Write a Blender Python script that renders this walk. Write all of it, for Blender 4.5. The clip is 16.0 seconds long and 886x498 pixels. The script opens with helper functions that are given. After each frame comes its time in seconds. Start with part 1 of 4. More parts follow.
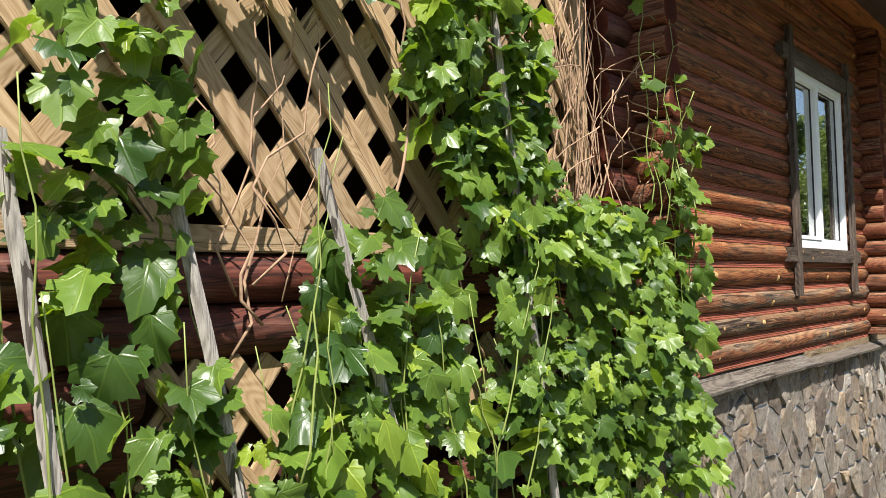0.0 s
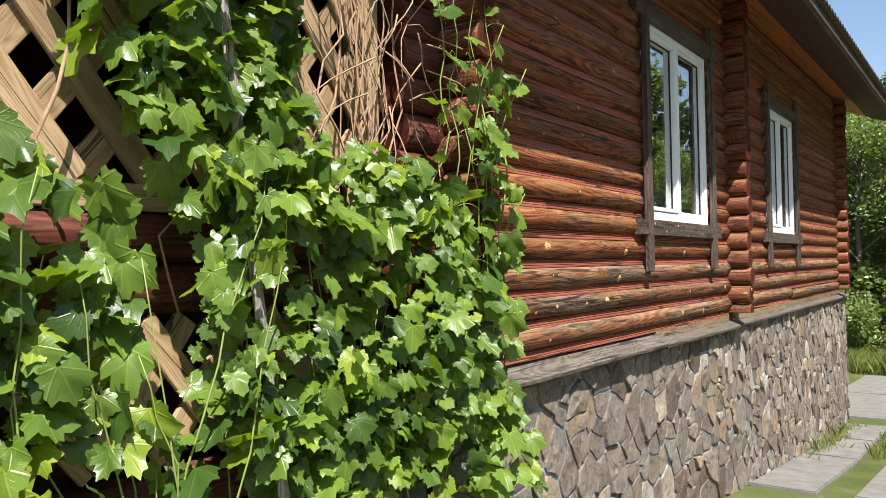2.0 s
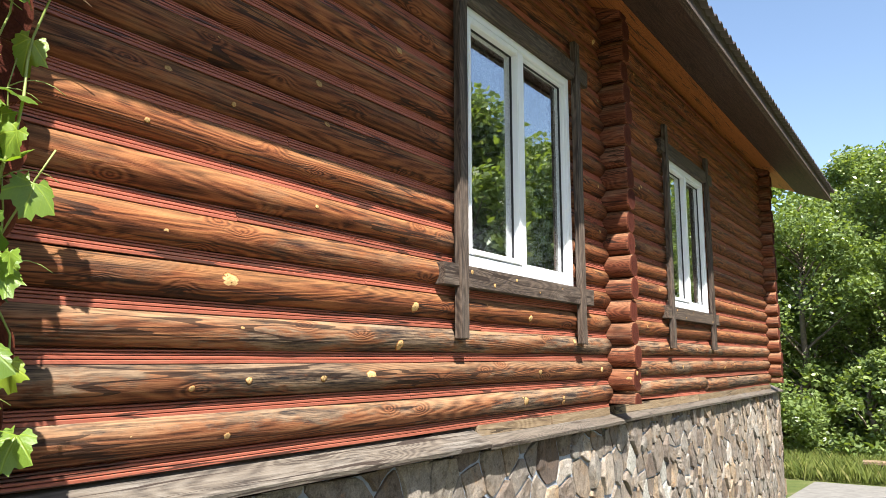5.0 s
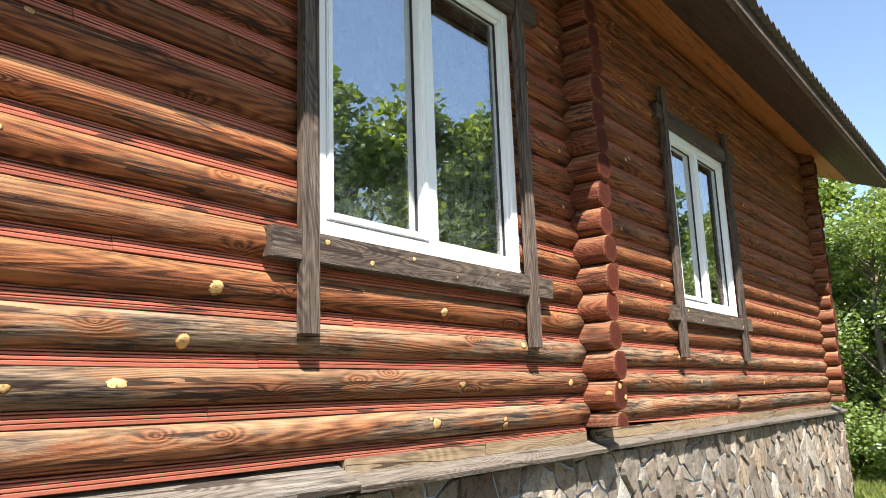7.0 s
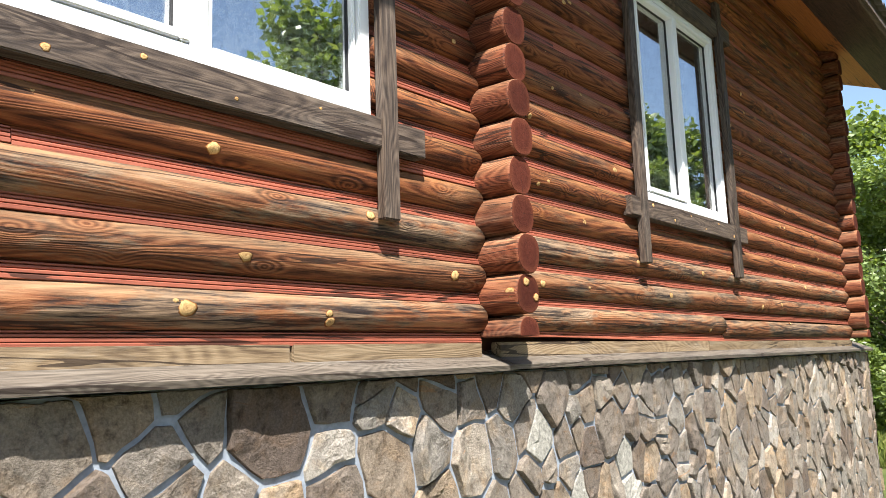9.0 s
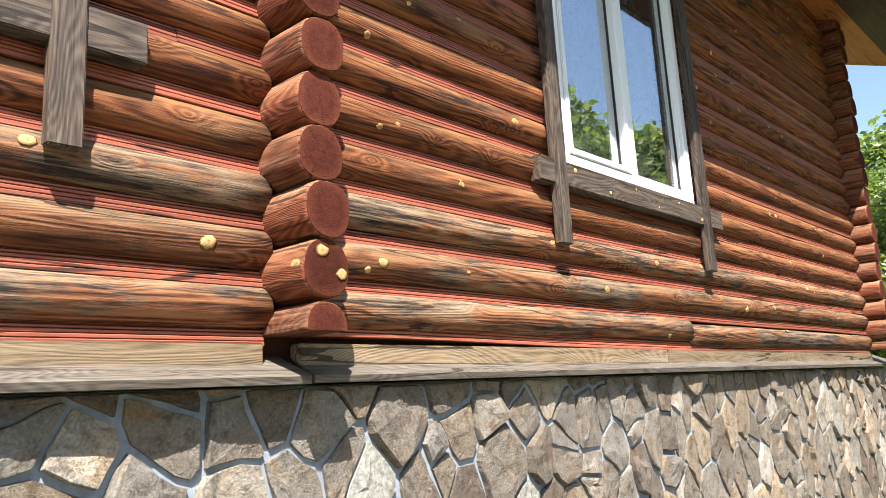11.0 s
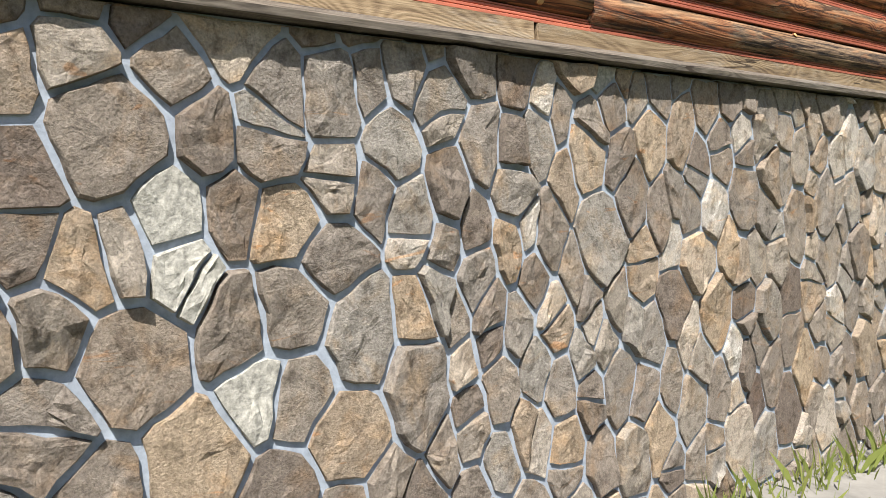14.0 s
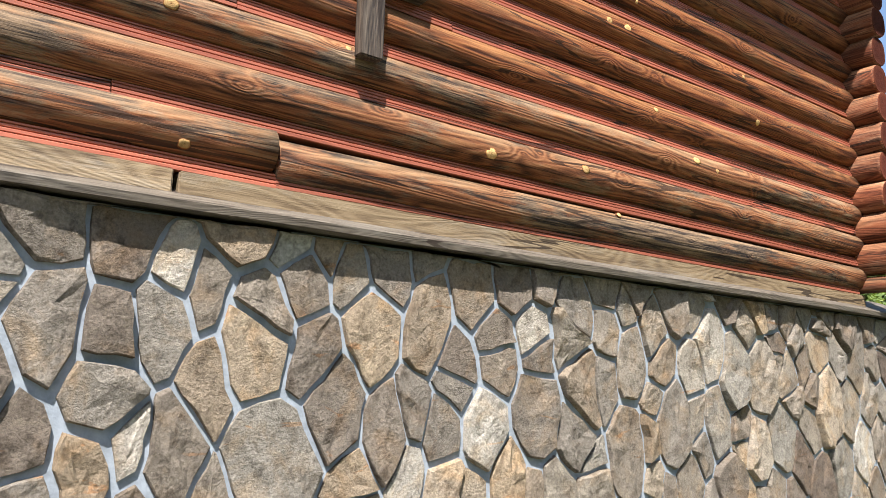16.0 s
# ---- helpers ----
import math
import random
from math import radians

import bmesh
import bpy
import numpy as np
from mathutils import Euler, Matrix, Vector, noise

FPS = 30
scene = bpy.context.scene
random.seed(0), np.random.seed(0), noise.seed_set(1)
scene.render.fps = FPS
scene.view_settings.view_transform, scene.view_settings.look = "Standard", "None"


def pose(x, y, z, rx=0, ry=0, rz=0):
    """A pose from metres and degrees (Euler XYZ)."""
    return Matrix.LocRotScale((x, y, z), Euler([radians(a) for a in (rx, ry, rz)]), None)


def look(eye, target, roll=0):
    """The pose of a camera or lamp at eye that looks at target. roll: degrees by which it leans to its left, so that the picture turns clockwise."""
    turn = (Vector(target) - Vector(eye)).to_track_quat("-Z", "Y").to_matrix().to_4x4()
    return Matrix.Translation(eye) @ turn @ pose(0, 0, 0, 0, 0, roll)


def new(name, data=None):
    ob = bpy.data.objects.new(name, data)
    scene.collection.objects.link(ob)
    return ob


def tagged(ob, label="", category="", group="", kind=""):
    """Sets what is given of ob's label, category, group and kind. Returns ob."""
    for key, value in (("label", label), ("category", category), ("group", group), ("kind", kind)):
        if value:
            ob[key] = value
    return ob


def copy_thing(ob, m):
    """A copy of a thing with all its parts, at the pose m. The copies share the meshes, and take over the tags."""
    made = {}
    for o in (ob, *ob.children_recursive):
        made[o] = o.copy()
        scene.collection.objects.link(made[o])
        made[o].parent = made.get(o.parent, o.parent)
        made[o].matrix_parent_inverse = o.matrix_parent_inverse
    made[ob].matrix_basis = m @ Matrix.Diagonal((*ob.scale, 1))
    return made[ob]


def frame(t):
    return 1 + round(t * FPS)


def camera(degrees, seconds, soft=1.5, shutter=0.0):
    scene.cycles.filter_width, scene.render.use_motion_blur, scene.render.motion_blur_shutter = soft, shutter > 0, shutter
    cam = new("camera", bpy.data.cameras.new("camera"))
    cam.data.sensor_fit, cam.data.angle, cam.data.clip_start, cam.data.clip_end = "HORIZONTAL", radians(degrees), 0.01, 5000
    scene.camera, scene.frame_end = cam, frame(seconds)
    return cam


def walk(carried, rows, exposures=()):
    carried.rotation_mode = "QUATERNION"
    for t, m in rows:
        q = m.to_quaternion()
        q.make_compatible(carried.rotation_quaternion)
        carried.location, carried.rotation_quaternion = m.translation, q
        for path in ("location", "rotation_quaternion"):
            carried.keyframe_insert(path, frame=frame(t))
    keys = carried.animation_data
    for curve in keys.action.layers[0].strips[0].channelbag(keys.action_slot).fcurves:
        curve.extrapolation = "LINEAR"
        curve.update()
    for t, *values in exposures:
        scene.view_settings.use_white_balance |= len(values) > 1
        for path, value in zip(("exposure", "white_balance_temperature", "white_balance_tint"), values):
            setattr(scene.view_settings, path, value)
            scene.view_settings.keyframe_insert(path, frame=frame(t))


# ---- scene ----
cam = camera(60.0, 16.0, soft=0.8)
PATH = [
    (0, (0.152, 0.724, 1.438), (-1.194, 2.201, 1.533), -1.2),
    (0.5, (0.237, 0.847, 1.458), (-1.087, 2.345, 1.54), -1.8),
    (1, (0.262, 1.025, 1.45), (-1.026, 2.554, 1.503), -1.6),
    (1.5, (0.195, 1.288, 1.386), (-1.024, 2.873, 1.422), -1.3),
    (2, (0.196, 1.616, 1.374), (-0.974, 3.237, 1.416), -1.0),
    (2.5, (0.28, 1.94, 1.373), (-0.866, 3.577, 1.455), -1.0),
    (3, (0.259, 2.221, 1.329), (-0.852, 3.879, 1.46), -1.0),
    (3.5, (0.261, 2.585, 1.292), (-0.833, 4.25, 1.464), -0.6),
    (4, (0.271, 2.914, 1.259), (-0.809, 4.583, 1.476), -0.3),
    (4.2, (0.26, 3.04, 1.236), (-0.815, 4.71, 1.472), -0.4),
    (6.3, (0.211, 4.457, 1.139), (-0.921, 6.063, 1.512), -1.0),
    (6.5, (0.218, 4.594, 1.113), (-0.937, 6.18, 1.501), -1.4),
    (7, (0.239, 4.984, 1.065), (-0.961, 6.537, 1.451), -2.0),
    (7.5, (0.175, 5.341, 0.964), (-1.063, 6.878, 1.287), -2.2),
    (8, (0.142, 5.668, 0.879), (-1.146, 7.18, 1.117), -2.0),
    (8.5, (0.153, 6.062, 0.796), (-1.152, 7.56, 1.024), -2.0),
    (9, (0.114, 6.387, 0.801), (-1.17, 7.893, 1.09), -2.0),
    (9.2, (0.099, 6.506, 0.816), (-1.185, 8.004, 1.142), -1.7),
    (11.3, (-0.014, 7.875, 0.624), (-1.344, 9.319, 1.006), -3.3),
    (11.5, (0.025, 8.021, 0.553), (-1.328, 9.461, 0.857), -3.2),
    (12, (0.077, 8.31, 0.468), (-1.321, 9.734, 0.591), -3.1),
    (12.2, (0.085, 8.411, 0.433), (-1.34, 9.812, 0.503), -3.2),
    (12.5, (0.059, 8.578, 0.378), (-1.404, 9.941, 0.368), -3.0),
    (13, (0.016, 8.833, 0.362), (-1.512, 10.12, 0.269), -2.8),
    (13.5, (0.056, 9.105, 0.32), (-1.535, 10.312, 0.2), -1.9),
    (14, (0.047, 9.378, 0.3), (-1.532, 10.597, 0.16), -1.3),
    (14.5, (0.019, 9.683, 0.255), (-1.574, 10.886, 0.141), -0.8),
    (15, (0.041, 10.019, 0.247), (-1.571, 11.203, 0.225), 0.6),
    (15.4, (0.065, 10.263, 0.286), (-1.533, 11.459, 0.417), 0.9),
    (15.5, (0.096, 10.336, 0.298), (-1.511, 11.514, 0.478), 1.1),
    (16, (0.111, 10.66, 0.344), (-1.476, 11.825, 0.695), 1.4),
]
walk(cam, [(t, look(eye, target, roll)) for t, eye, target, roll in PATH],
     [(0, 1.1), (1.5, 1.12), (3.5, 1.38), (6.5, 1.75), (7.5, 1.72), (9, 1.6), (11.5, 1.8), (12.5, 1.45), (14, 1.45), (16, 1.52)])

# ---- light ----
SUN = Vector((1.0, -0.86, 2.1)).normalized()
world = bpy.data.worlds.new("sky")
scene.world = world
world.use_nodes = True
wn = world.node_tree
sky = wn.nodes.new("ShaderNodeTexSky")
sky.sky_type, sky.sun_disc = "NISHITA", False
sky.sun_elevation, sky.sun_rotation = math.asin(SUN.z), math.atan2(SUN.x, SUN.y)
wn.nodes["Background"].inputs["Strength"].default_value = 0.082
wn.links.new(sky.outputs["Color"], wn.nodes["Background"].inputs["Color"])
sun_data = bpy.data.lights.new("sun", "SUN")
sun_data.energy, sun_data.angle, sun_data.color = 5.0, radians(0.53), (1.0, 0.965, 0.91)
sun = new("sun", sun_data)
sun.matrix_world = look(SUN * 30, (0, 0, 0))


# ---- materials ----
def material(name, rough=0.7, spec=0.3):
    m = bpy.data.materials.new(name)
    m.use_nodes = True
    b = m.node_tree.nodes["Principled BSDF"]
    b.inputs["Roughness"].default_value = rough
    b.inputs["Specular IOR Level"].default_value = spec
    return m, m.node_tree.nodes, m.node_tree.links, b


def coords(n, l, scale, source="Object"):
    tc = n.new("ShaderNodeTexCoord")
    mp = n.new("ShaderNodeMapping")
    mp.inputs["Scale"].default_value = scale
    l.new(tc.outputs[source], mp.inputs["Vector"])
    return mp.outputs["Vector"]


def noise_tex(n, l, vec, scale, detail=4.0, rough=0.6, dist=0.0):
    t = n.new("ShaderNodeTexNoise")
    t.inputs["Scale"].default_value, t.inputs["Detail"].default_value = scale, detail
    t.inputs["Roughness"].default_value, t.inputs["Distortion"].default_value = rough, dist
    l.new(vec, t.inputs["Vector"])
    return t.outputs["Fac"]


def ramp(n, l, fac, *stops):
    r = n.new("ShaderNodeValToRGB")
    while len(r.color_ramp.elements) < len(stops):
        r.color_ramp.elements.new(0.5)
    for e, (p, c) in zip(r.color_ramp.elements, stops):
        e.position, e.color = p, (*c, 1)
    l.new(fac, r.inputs["Fac"])
    return r.outputs["Color"]


def blend(n, l, fac, a, b, mode="MIX"):
    x = n.new("ShaderNodeMix")
    x.data_type, x.blend_type = "RGBA", mode
    for sock, v in (("Factor", fac), ("A", a), ("B", b)):
        i = next(q for q in x.inputs if q.name == sock and q.enabled)
        if isinstance(v, (int, float)):
            i.default_value = v
        elif isinstance(v, tuple):
            i.default_value = (*v, 1)
        else:
            l.new(v, i)
    return next(q for q in x.outputs if q.enabled)


def maths(n, l, op, a, b=0.0):
    x = n.new("ShaderNodeMath")
    x.operation = op
    for i, v in enumerate((a, b)):
        if isinstance(v, (int, float)):
            x.inputs[i].default_value = v
        else:
            l.new(v, x.inputs[i])
    return x.outputs[0]


def bump(n, l, b, height, strength=0.4, dist=0.01):
    k = n.new("ShaderNodeBump")
    k.inputs["Strength"].default_value, k.inputs["Distance"].default_value = strength, dist
    l.new(height, k.inputs["Height"])
    l.new(k.outputs["Normal"], b.inputs["Normal"])


def shifted(n, l, vec, amount=37.0):
    """Shifts the pattern by the object's own random number, so that no two pieces look alike."""
    oi = n.new("ShaderNodeObjectInfo")
    va = n.new("ShaderNodeVectorMath")
    va.operation = "ADD"
    cx = n.new("ShaderNodeCombineXYZ")
    for i in range(3):
        l.new(maths(n, l, "MULTIPLY", oi.outputs["Random"], amount * (1 + 0.37 * i)), cx.inputs[i])
    l.new(vec, va.inputs[0])
    l.new(cx.outputs[0], va.inputs[1])
    return va.outputs[0], oi.outputs["Random"]


def wood(name, light, mid, dark, axis=1, grain=42.0, weather=None, rough=0.62, relief=0.35, spec=0.3, contrast=1.0, figure=0.75, eyes=False, top_tan=None):
    """Sawn or stained wood whose grain runs along one axis; eyes: rings round branch knots; the last argument: a tan,
    lighter tone on faces that point up.
    """
    m, n, l, b = material(name, rough, spec)
    sc = [1.0, 1.0, 1.0]
    sc[axis] = 0.055
    v, rnd = shifted(n, l, coords(n, l, sc))
    warp = noise_tex(n, l, v, 5.0, 2.0)
    g = noise_tex(n, l, v, grain * 1.5, 6.0, 0.7, 0.4)
    flow = noise_tex(n, l, shifted(n, l, coords(n, l, [1.0 if i != axis else (0.07 if eyes else 0.16) for i in range(3)]))[0], 4.2, 2.0, 0.5, 0.5)
    if eyes:
        pos = n.new("ShaderNodeSeparateXYZ")
        l.new(coords(n, l, (1, 1, 1)), pos.inputs[0])
        flat = n.new("ShaderNodeCombineXYZ")
        l.new(maths(n, l, "MULTIPLY", pos.outputs["Y"], 2.6), flat.inputs["X"])
        l.new(maths(n, l, "MULTIPLY", pos.outputs["Z"], 6.1), flat.inputs["Y"])
        vo = n.new("ShaderNodeTexVoronoi")
        vo.voronoi_dimensions, vo.inputs["Scale"].default_value = "2D", 1.0
        l.new(flat.outputs[0], vo.inputs["Vector"])
        eye = n_ramp(n, l, vo.outputs["Distance"], 0.30, 0.0)
        flow = maths(n, l, "ADD", flow, maths(n, l, "MULTIPLY", maths(n, l, "MULTIPLY", eye, eye), 0.085))
    rings = maths(n, l, "ADD", maths(n, l, "MULTIPLY", maths(n, l, "SINE", maths(n, l, "MULTIPLY", flow, 300.0 if not eyes else 230.0)), 0.5), 0.5)
    hair = noise_tex(n, l, v, grain * 7.0, 3.0, 0.6)
    g = maths(n, l, "ADD", maths(n, l, "MULTIPLY", g, 0.72), maths(n, l, "MULTIPLY", hair, 0.28))
    mixed = maths(n, l, "ADD", maths(n, l, "MULTIPLY", g, 0.84), maths(n, l, "MULTIPLY", rings, 0.16 * figure))
    if figure < 1:
        mixed = maths(n, l, "ADD", mixed, 0.08 * (1 - figure))
    d = 0.135 * contrast
    col = ramp(n, l, mixed, (0.5 - d, dark), (0.5, mid), (0.5 + d, light))
    col = blend(n, l, maths(n, l, "MULTIPLY", warp, 0.55), col, blend(n, l, 1.0, col, (0.42, 0.36, 0.33), "MULTIPLY"))
    if top_tan:
        # tan mask: noise plus the normal's upward part, so upper sides come out lighter
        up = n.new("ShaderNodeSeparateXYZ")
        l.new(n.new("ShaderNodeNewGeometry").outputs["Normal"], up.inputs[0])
        tan_mask = noise_tex(n, l, shifted(n, l, coords(n, l, [3.0 if i != axis else 0.8 for i in range(3)]), 23.0)[0], 4.0, 6.0, 0.7)
        tan_mask = n_ramp(n, l, maths(n, l, "ADD", maths(n, l, "MULTIPLY", tan_mask, 1.6), up.outputs["Z"]), 0.85, 1.35)
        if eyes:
            tan_mask = maths(n, l, "MULTIPLY", tan_mask, maths(n, l, "SUBTRACT", 1.0, eye))
        col = blend(n, l, maths(n, l, "MULTIPLY", tan_mask, top_tan[1]), col, blend(n, l, n_ramp(n, l, mixed, 0.4, 0.6), tuple(c * 0.5 for c in top_tan[0]), top_tan[0]))
    if weather:
        patch = noise_tex(n, l, shifted(n, l, coords(n, l, [2.0 if i != axis else 0.5 for i in range(3)]), 11.0)[0], 3.2, 9.0, 0.74)
        mask = maths(n, l, "MULTIPLY", n_ramp(n, l, patch, 0.5 if len(weather) < 3 else weather[2], 0.68 if len(weather) < 3 else weather[2] + 0.08), weather[1])
        col = blend(n, l, mask, col, blend(n, l, n_ramp(n, l, g, 0.42, 0.6), (0.018, 0.016, 0.016), weather[0]))
    line = noise_tex(n, l, shifted(n, l, coords(n, l, [1.0 if i != axis else 0.05 for i in range(3)]), 53.0)[0], 7.0, 3.0, 0.55)
    split = maths(n, l, "LESS_THAN", maths(n, l, "ABSOLUTE", maths(n, l, "SUBTRACT", line, 0.5)), 0.0075)
    col = blend(n, l, maths(n, l, "MULTIPLY", split, 0.8), col, (0.02, 0.012, 0.009))
    tone = maths(n, l, "ADD", maths(n, l, "MULTIPLY", rnd, 0.4), 0.8)
    hs = n.new("ShaderNodeHueSaturation")
    l.new(tone, hs.inputs["Value"])
    l.new(col, hs.inputs["Color"])
    l.new(hs.outputs[0], b.inputs["Base Color"])
    bump(n, l, b, mixed, relief, 0.007)
    return m


def n_ramp(n, l, fac, lo, hi):
    r = n.new("ShaderNodeMapRange")
    r.inputs["From Min"].default_value, r.inputs["From Max"].default_value = lo, hi
    l.new(fac, r.inputs["Value"])
    return r.outputs[0]


def plain(name, colour, rough=0.6, spec=0.4, vary=0.15, scale=14.0, relief=0.1):
    m, n, l, b = material(name, rough, spec)
    v, rnd = shifted(n, l, coords(n, l, (1, 1, 1)))
    f = noise_tex(n, l, v, scale, 5.0, 0.65)
    lo, hi = tuple(c * (1 - vary) for c in colour), tuple(min(1, c * (1 + vary)) for c in colour)
    l.new(ramp(n, l, f, (0.3, lo), (0.7, hi)), b.inputs["Base Color"])
    bump(n, l, b, f, relief, 0.004)
    return m


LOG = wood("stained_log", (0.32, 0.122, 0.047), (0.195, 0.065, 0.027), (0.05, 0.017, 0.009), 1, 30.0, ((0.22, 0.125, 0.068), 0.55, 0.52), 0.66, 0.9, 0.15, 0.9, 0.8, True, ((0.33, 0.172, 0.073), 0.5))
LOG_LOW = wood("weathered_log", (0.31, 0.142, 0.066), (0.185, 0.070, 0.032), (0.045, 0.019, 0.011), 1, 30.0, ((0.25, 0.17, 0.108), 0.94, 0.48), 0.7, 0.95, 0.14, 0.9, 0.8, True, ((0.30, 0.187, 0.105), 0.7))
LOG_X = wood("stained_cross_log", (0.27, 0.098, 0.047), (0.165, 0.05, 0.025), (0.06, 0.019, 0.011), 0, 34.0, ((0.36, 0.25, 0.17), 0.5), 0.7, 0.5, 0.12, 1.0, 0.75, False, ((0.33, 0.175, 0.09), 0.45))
LOG_RED = wood("dark_red_log", (0.18, 0.055, 0.034), (0.115, 0.03, 0.019), (0.05, 0.014, 0.01), 1, 34.0, ((0.28, 0.21, 0.17), 0.35))
TRIM = wood("red_moulding", (0.46, 0.155, 0.095), (0.36, 0.108, 0.066), (0.15, 0.042, 0.026), 1, 60.0, None, 0.5, 0.15, 0.4, 1.5, 0.2)
BOARD = wood("weathered_board", (0.36, 0.275, 0.175), (0.265, 0.192, 0.115), (0.12, 0.08, 0.048), 1, 30.0, ((0.28, 0.27, 0.25), 0.6), 0.65, 0.6, 0.25, 1.2, 0.7)
SILL = wood("grey_board", (0.18, 0.155, 0.125), (0.122, 0.102, 0.081), (0.05, 0.041, 0.033), 1, 45.0, ((0.20, 0.188, 0.168), 0.5))
TRIM_Y = wood("dark_trim_board", (0.16, 0.12, 0.09), (0.085, 0.062, 0.048), (0.03, 0.022, 0.018), 1, 45.0, ((0.26, 0.22, 0.18), 0.4))
TRIM_Z = wood("dark_trim_upright", (0.16, 0.12, 0.09), (0.085, 0.062, 0.048), (0.03, 0.022, 0.018), 2, 45.0, ((0.26, 0.22, 0.18), 0.4))
SOFFIT = wood("orange_soffit", (0.62, 0.25, 0.075), (0.52, 0.19, 0.055), (0.34, 0.115, 0.033), 1, 30.0, None, 0.5)
FASCIA = wood("scratched_fascia", (0.17, 0.125, 0.09), (0.085, 0.058, 0.042), (0.035, 0.022, 0.016), 1, 36.0, ((0.24, 0.21, 0.18), 0.5))
EAVE = wood("dark_eave_board", (0.10, 0.06, 0.04), (0.06, 0.035, 0.025), (0.025, 0.015, 0.011), 1, 36.0)
LATTICE = wood("pale_lattice", (0.52, 0.385, 0.235), (0.44, 0.305, 0.17), (0.28, 0.18, 0.09), 2, 40.0, None, 0.6, 0.3)
STAKE = wood("grey_stake", (0.50, 0.46, 0.41), (0.36, 0.33, 0.29), (0.18, 0.16, 0.14), 2, 50.0)
# near black: the shade in gaps and inside the veranda is put into this colour
BACK = plain("shade_dark_backing", (0.06, 0.018, 0.012), 0.8)
PVC = plain("white_plastic", (0.82, 0.83, 0.84), 0.3, 0.5, 0.02, 3.0, 0.02)
RUBBER = plain("black_gasket", (0.02, 0.02, 0.022), 0.6)
ROOM = plain("room_plaster", (0.60, 0.58, 0.54), 0.9)
ROOF = plain("brown_roof_sheet", (0.06, 0.04, 0.035), 0.4, 0.5)
CONCRETE = plain("pale_concrete", (0.165, 0.155, 0.14), 0.9, 0.2, 0.25, 5.0, 0.4)
MORTAR = plain("blue_grey_mortar", (0.25, 0.28, 0.322), 0.95, 0.1, 0.22, 26.0, 0.8)


def stone_material(name, island=False):
    m, n, l, b = material(name, 0.92, 0.15)
    v, rnd = shifted(n, l, coords(n, l, (1, 1, 1)), 19.0)
    if island:
        rnd = n.new("ShaderNodeNewGeometry").outputs["Random Per Island"]
    base = ramp(n, l, rnd, (0.0, (0.115, 0.089, 0.075)), (0.13, (0.200, 0.170, 0.143)), (0.3, (0.245, 0.214, 0.181)), (0.45, (0.150, 0.124, 0.105)), (0.6, (0.235, 0.216, 0.193)), (0.76, (0.185, 0.157, 0.135)), (0.9, (0.285, 0.221, 0.158)), (1.0, (0.370, 0.345, 0.316)))
    big = noise_tex(n, l, v, 7.0, 4.0, 0.65, 0.6)
    fine = noise_tex(n, l, v, 120.0, 8.0, 0.72)
    mid = noise_tex(n, l, v, 24.0, 6.0, 0.7)
    col = blend(n, l, n_ramp(n, l, big, 0.5, 0.72), base, blend(n, l, 1.0, base, (1.12, 0.95, 0.76), "MULTIPLY"))
    cloud = noise_tex(n, l, v, 9.0, 5.0, 0.6, 1.2)
    streak = noise_tex(n, l, shifted(n, l, coords(n, l, (1.0, 1.0, 3.5)), 31.0)[0], 5.0, 4.0, 0.6, 0.8)
    col = blend(n, l, maths(n, l, "MULTIPLY", n_ramp(n, l, cloud, 0.56, 0.62), 0.5), col, blend(n, l, 1.0, col, (1.45, 1.45, 1.42), "MULTIPLY"))
    col = blend(n, l, maths(n, l, "MULTIPLY", n_ramp(n, l, cloud, 0.42, 0.36), 0.55), col, blend(n, l, 1.0, col, (0.55, 0.50, 0.46), "MULTIPLY"))
    col = blend(n, l, maths(n, l, "MULTIPLY", n_ramp(n, l, streak, 0.66, 0.70), 0.6), col, blend(n, l, 1.0, col, (1.25, 0.80, 0.48), "MULTIPLY"))
    col = blend(n, l, n_ramp(n, l, mid, 0.5, 0.7), col, blend(n, l, 1.0, col, (0.40, 0.385, 0.37), "MULTIPLY"))
    col = blend(n, l, 0.55, col, ramp(n, l, fine, (0.36, (0.24, 0.24, 0.24)), (0.64, (0.74, 0.74, 0.74))), "OVERLAY")
    l.new(blend(n, l, 1.0, col, (1.04, 1.03, 1.00), "MULTIPLY"), b.inputs["Base Color"])
    bump(n, l, b, maths(n, l, "ADD", maths(n, l, "MULTIPLY", mid, 0.7), maths(n, l, "MULTIPLY", fine, 0.6)), 0.9, 0.018)
    return m


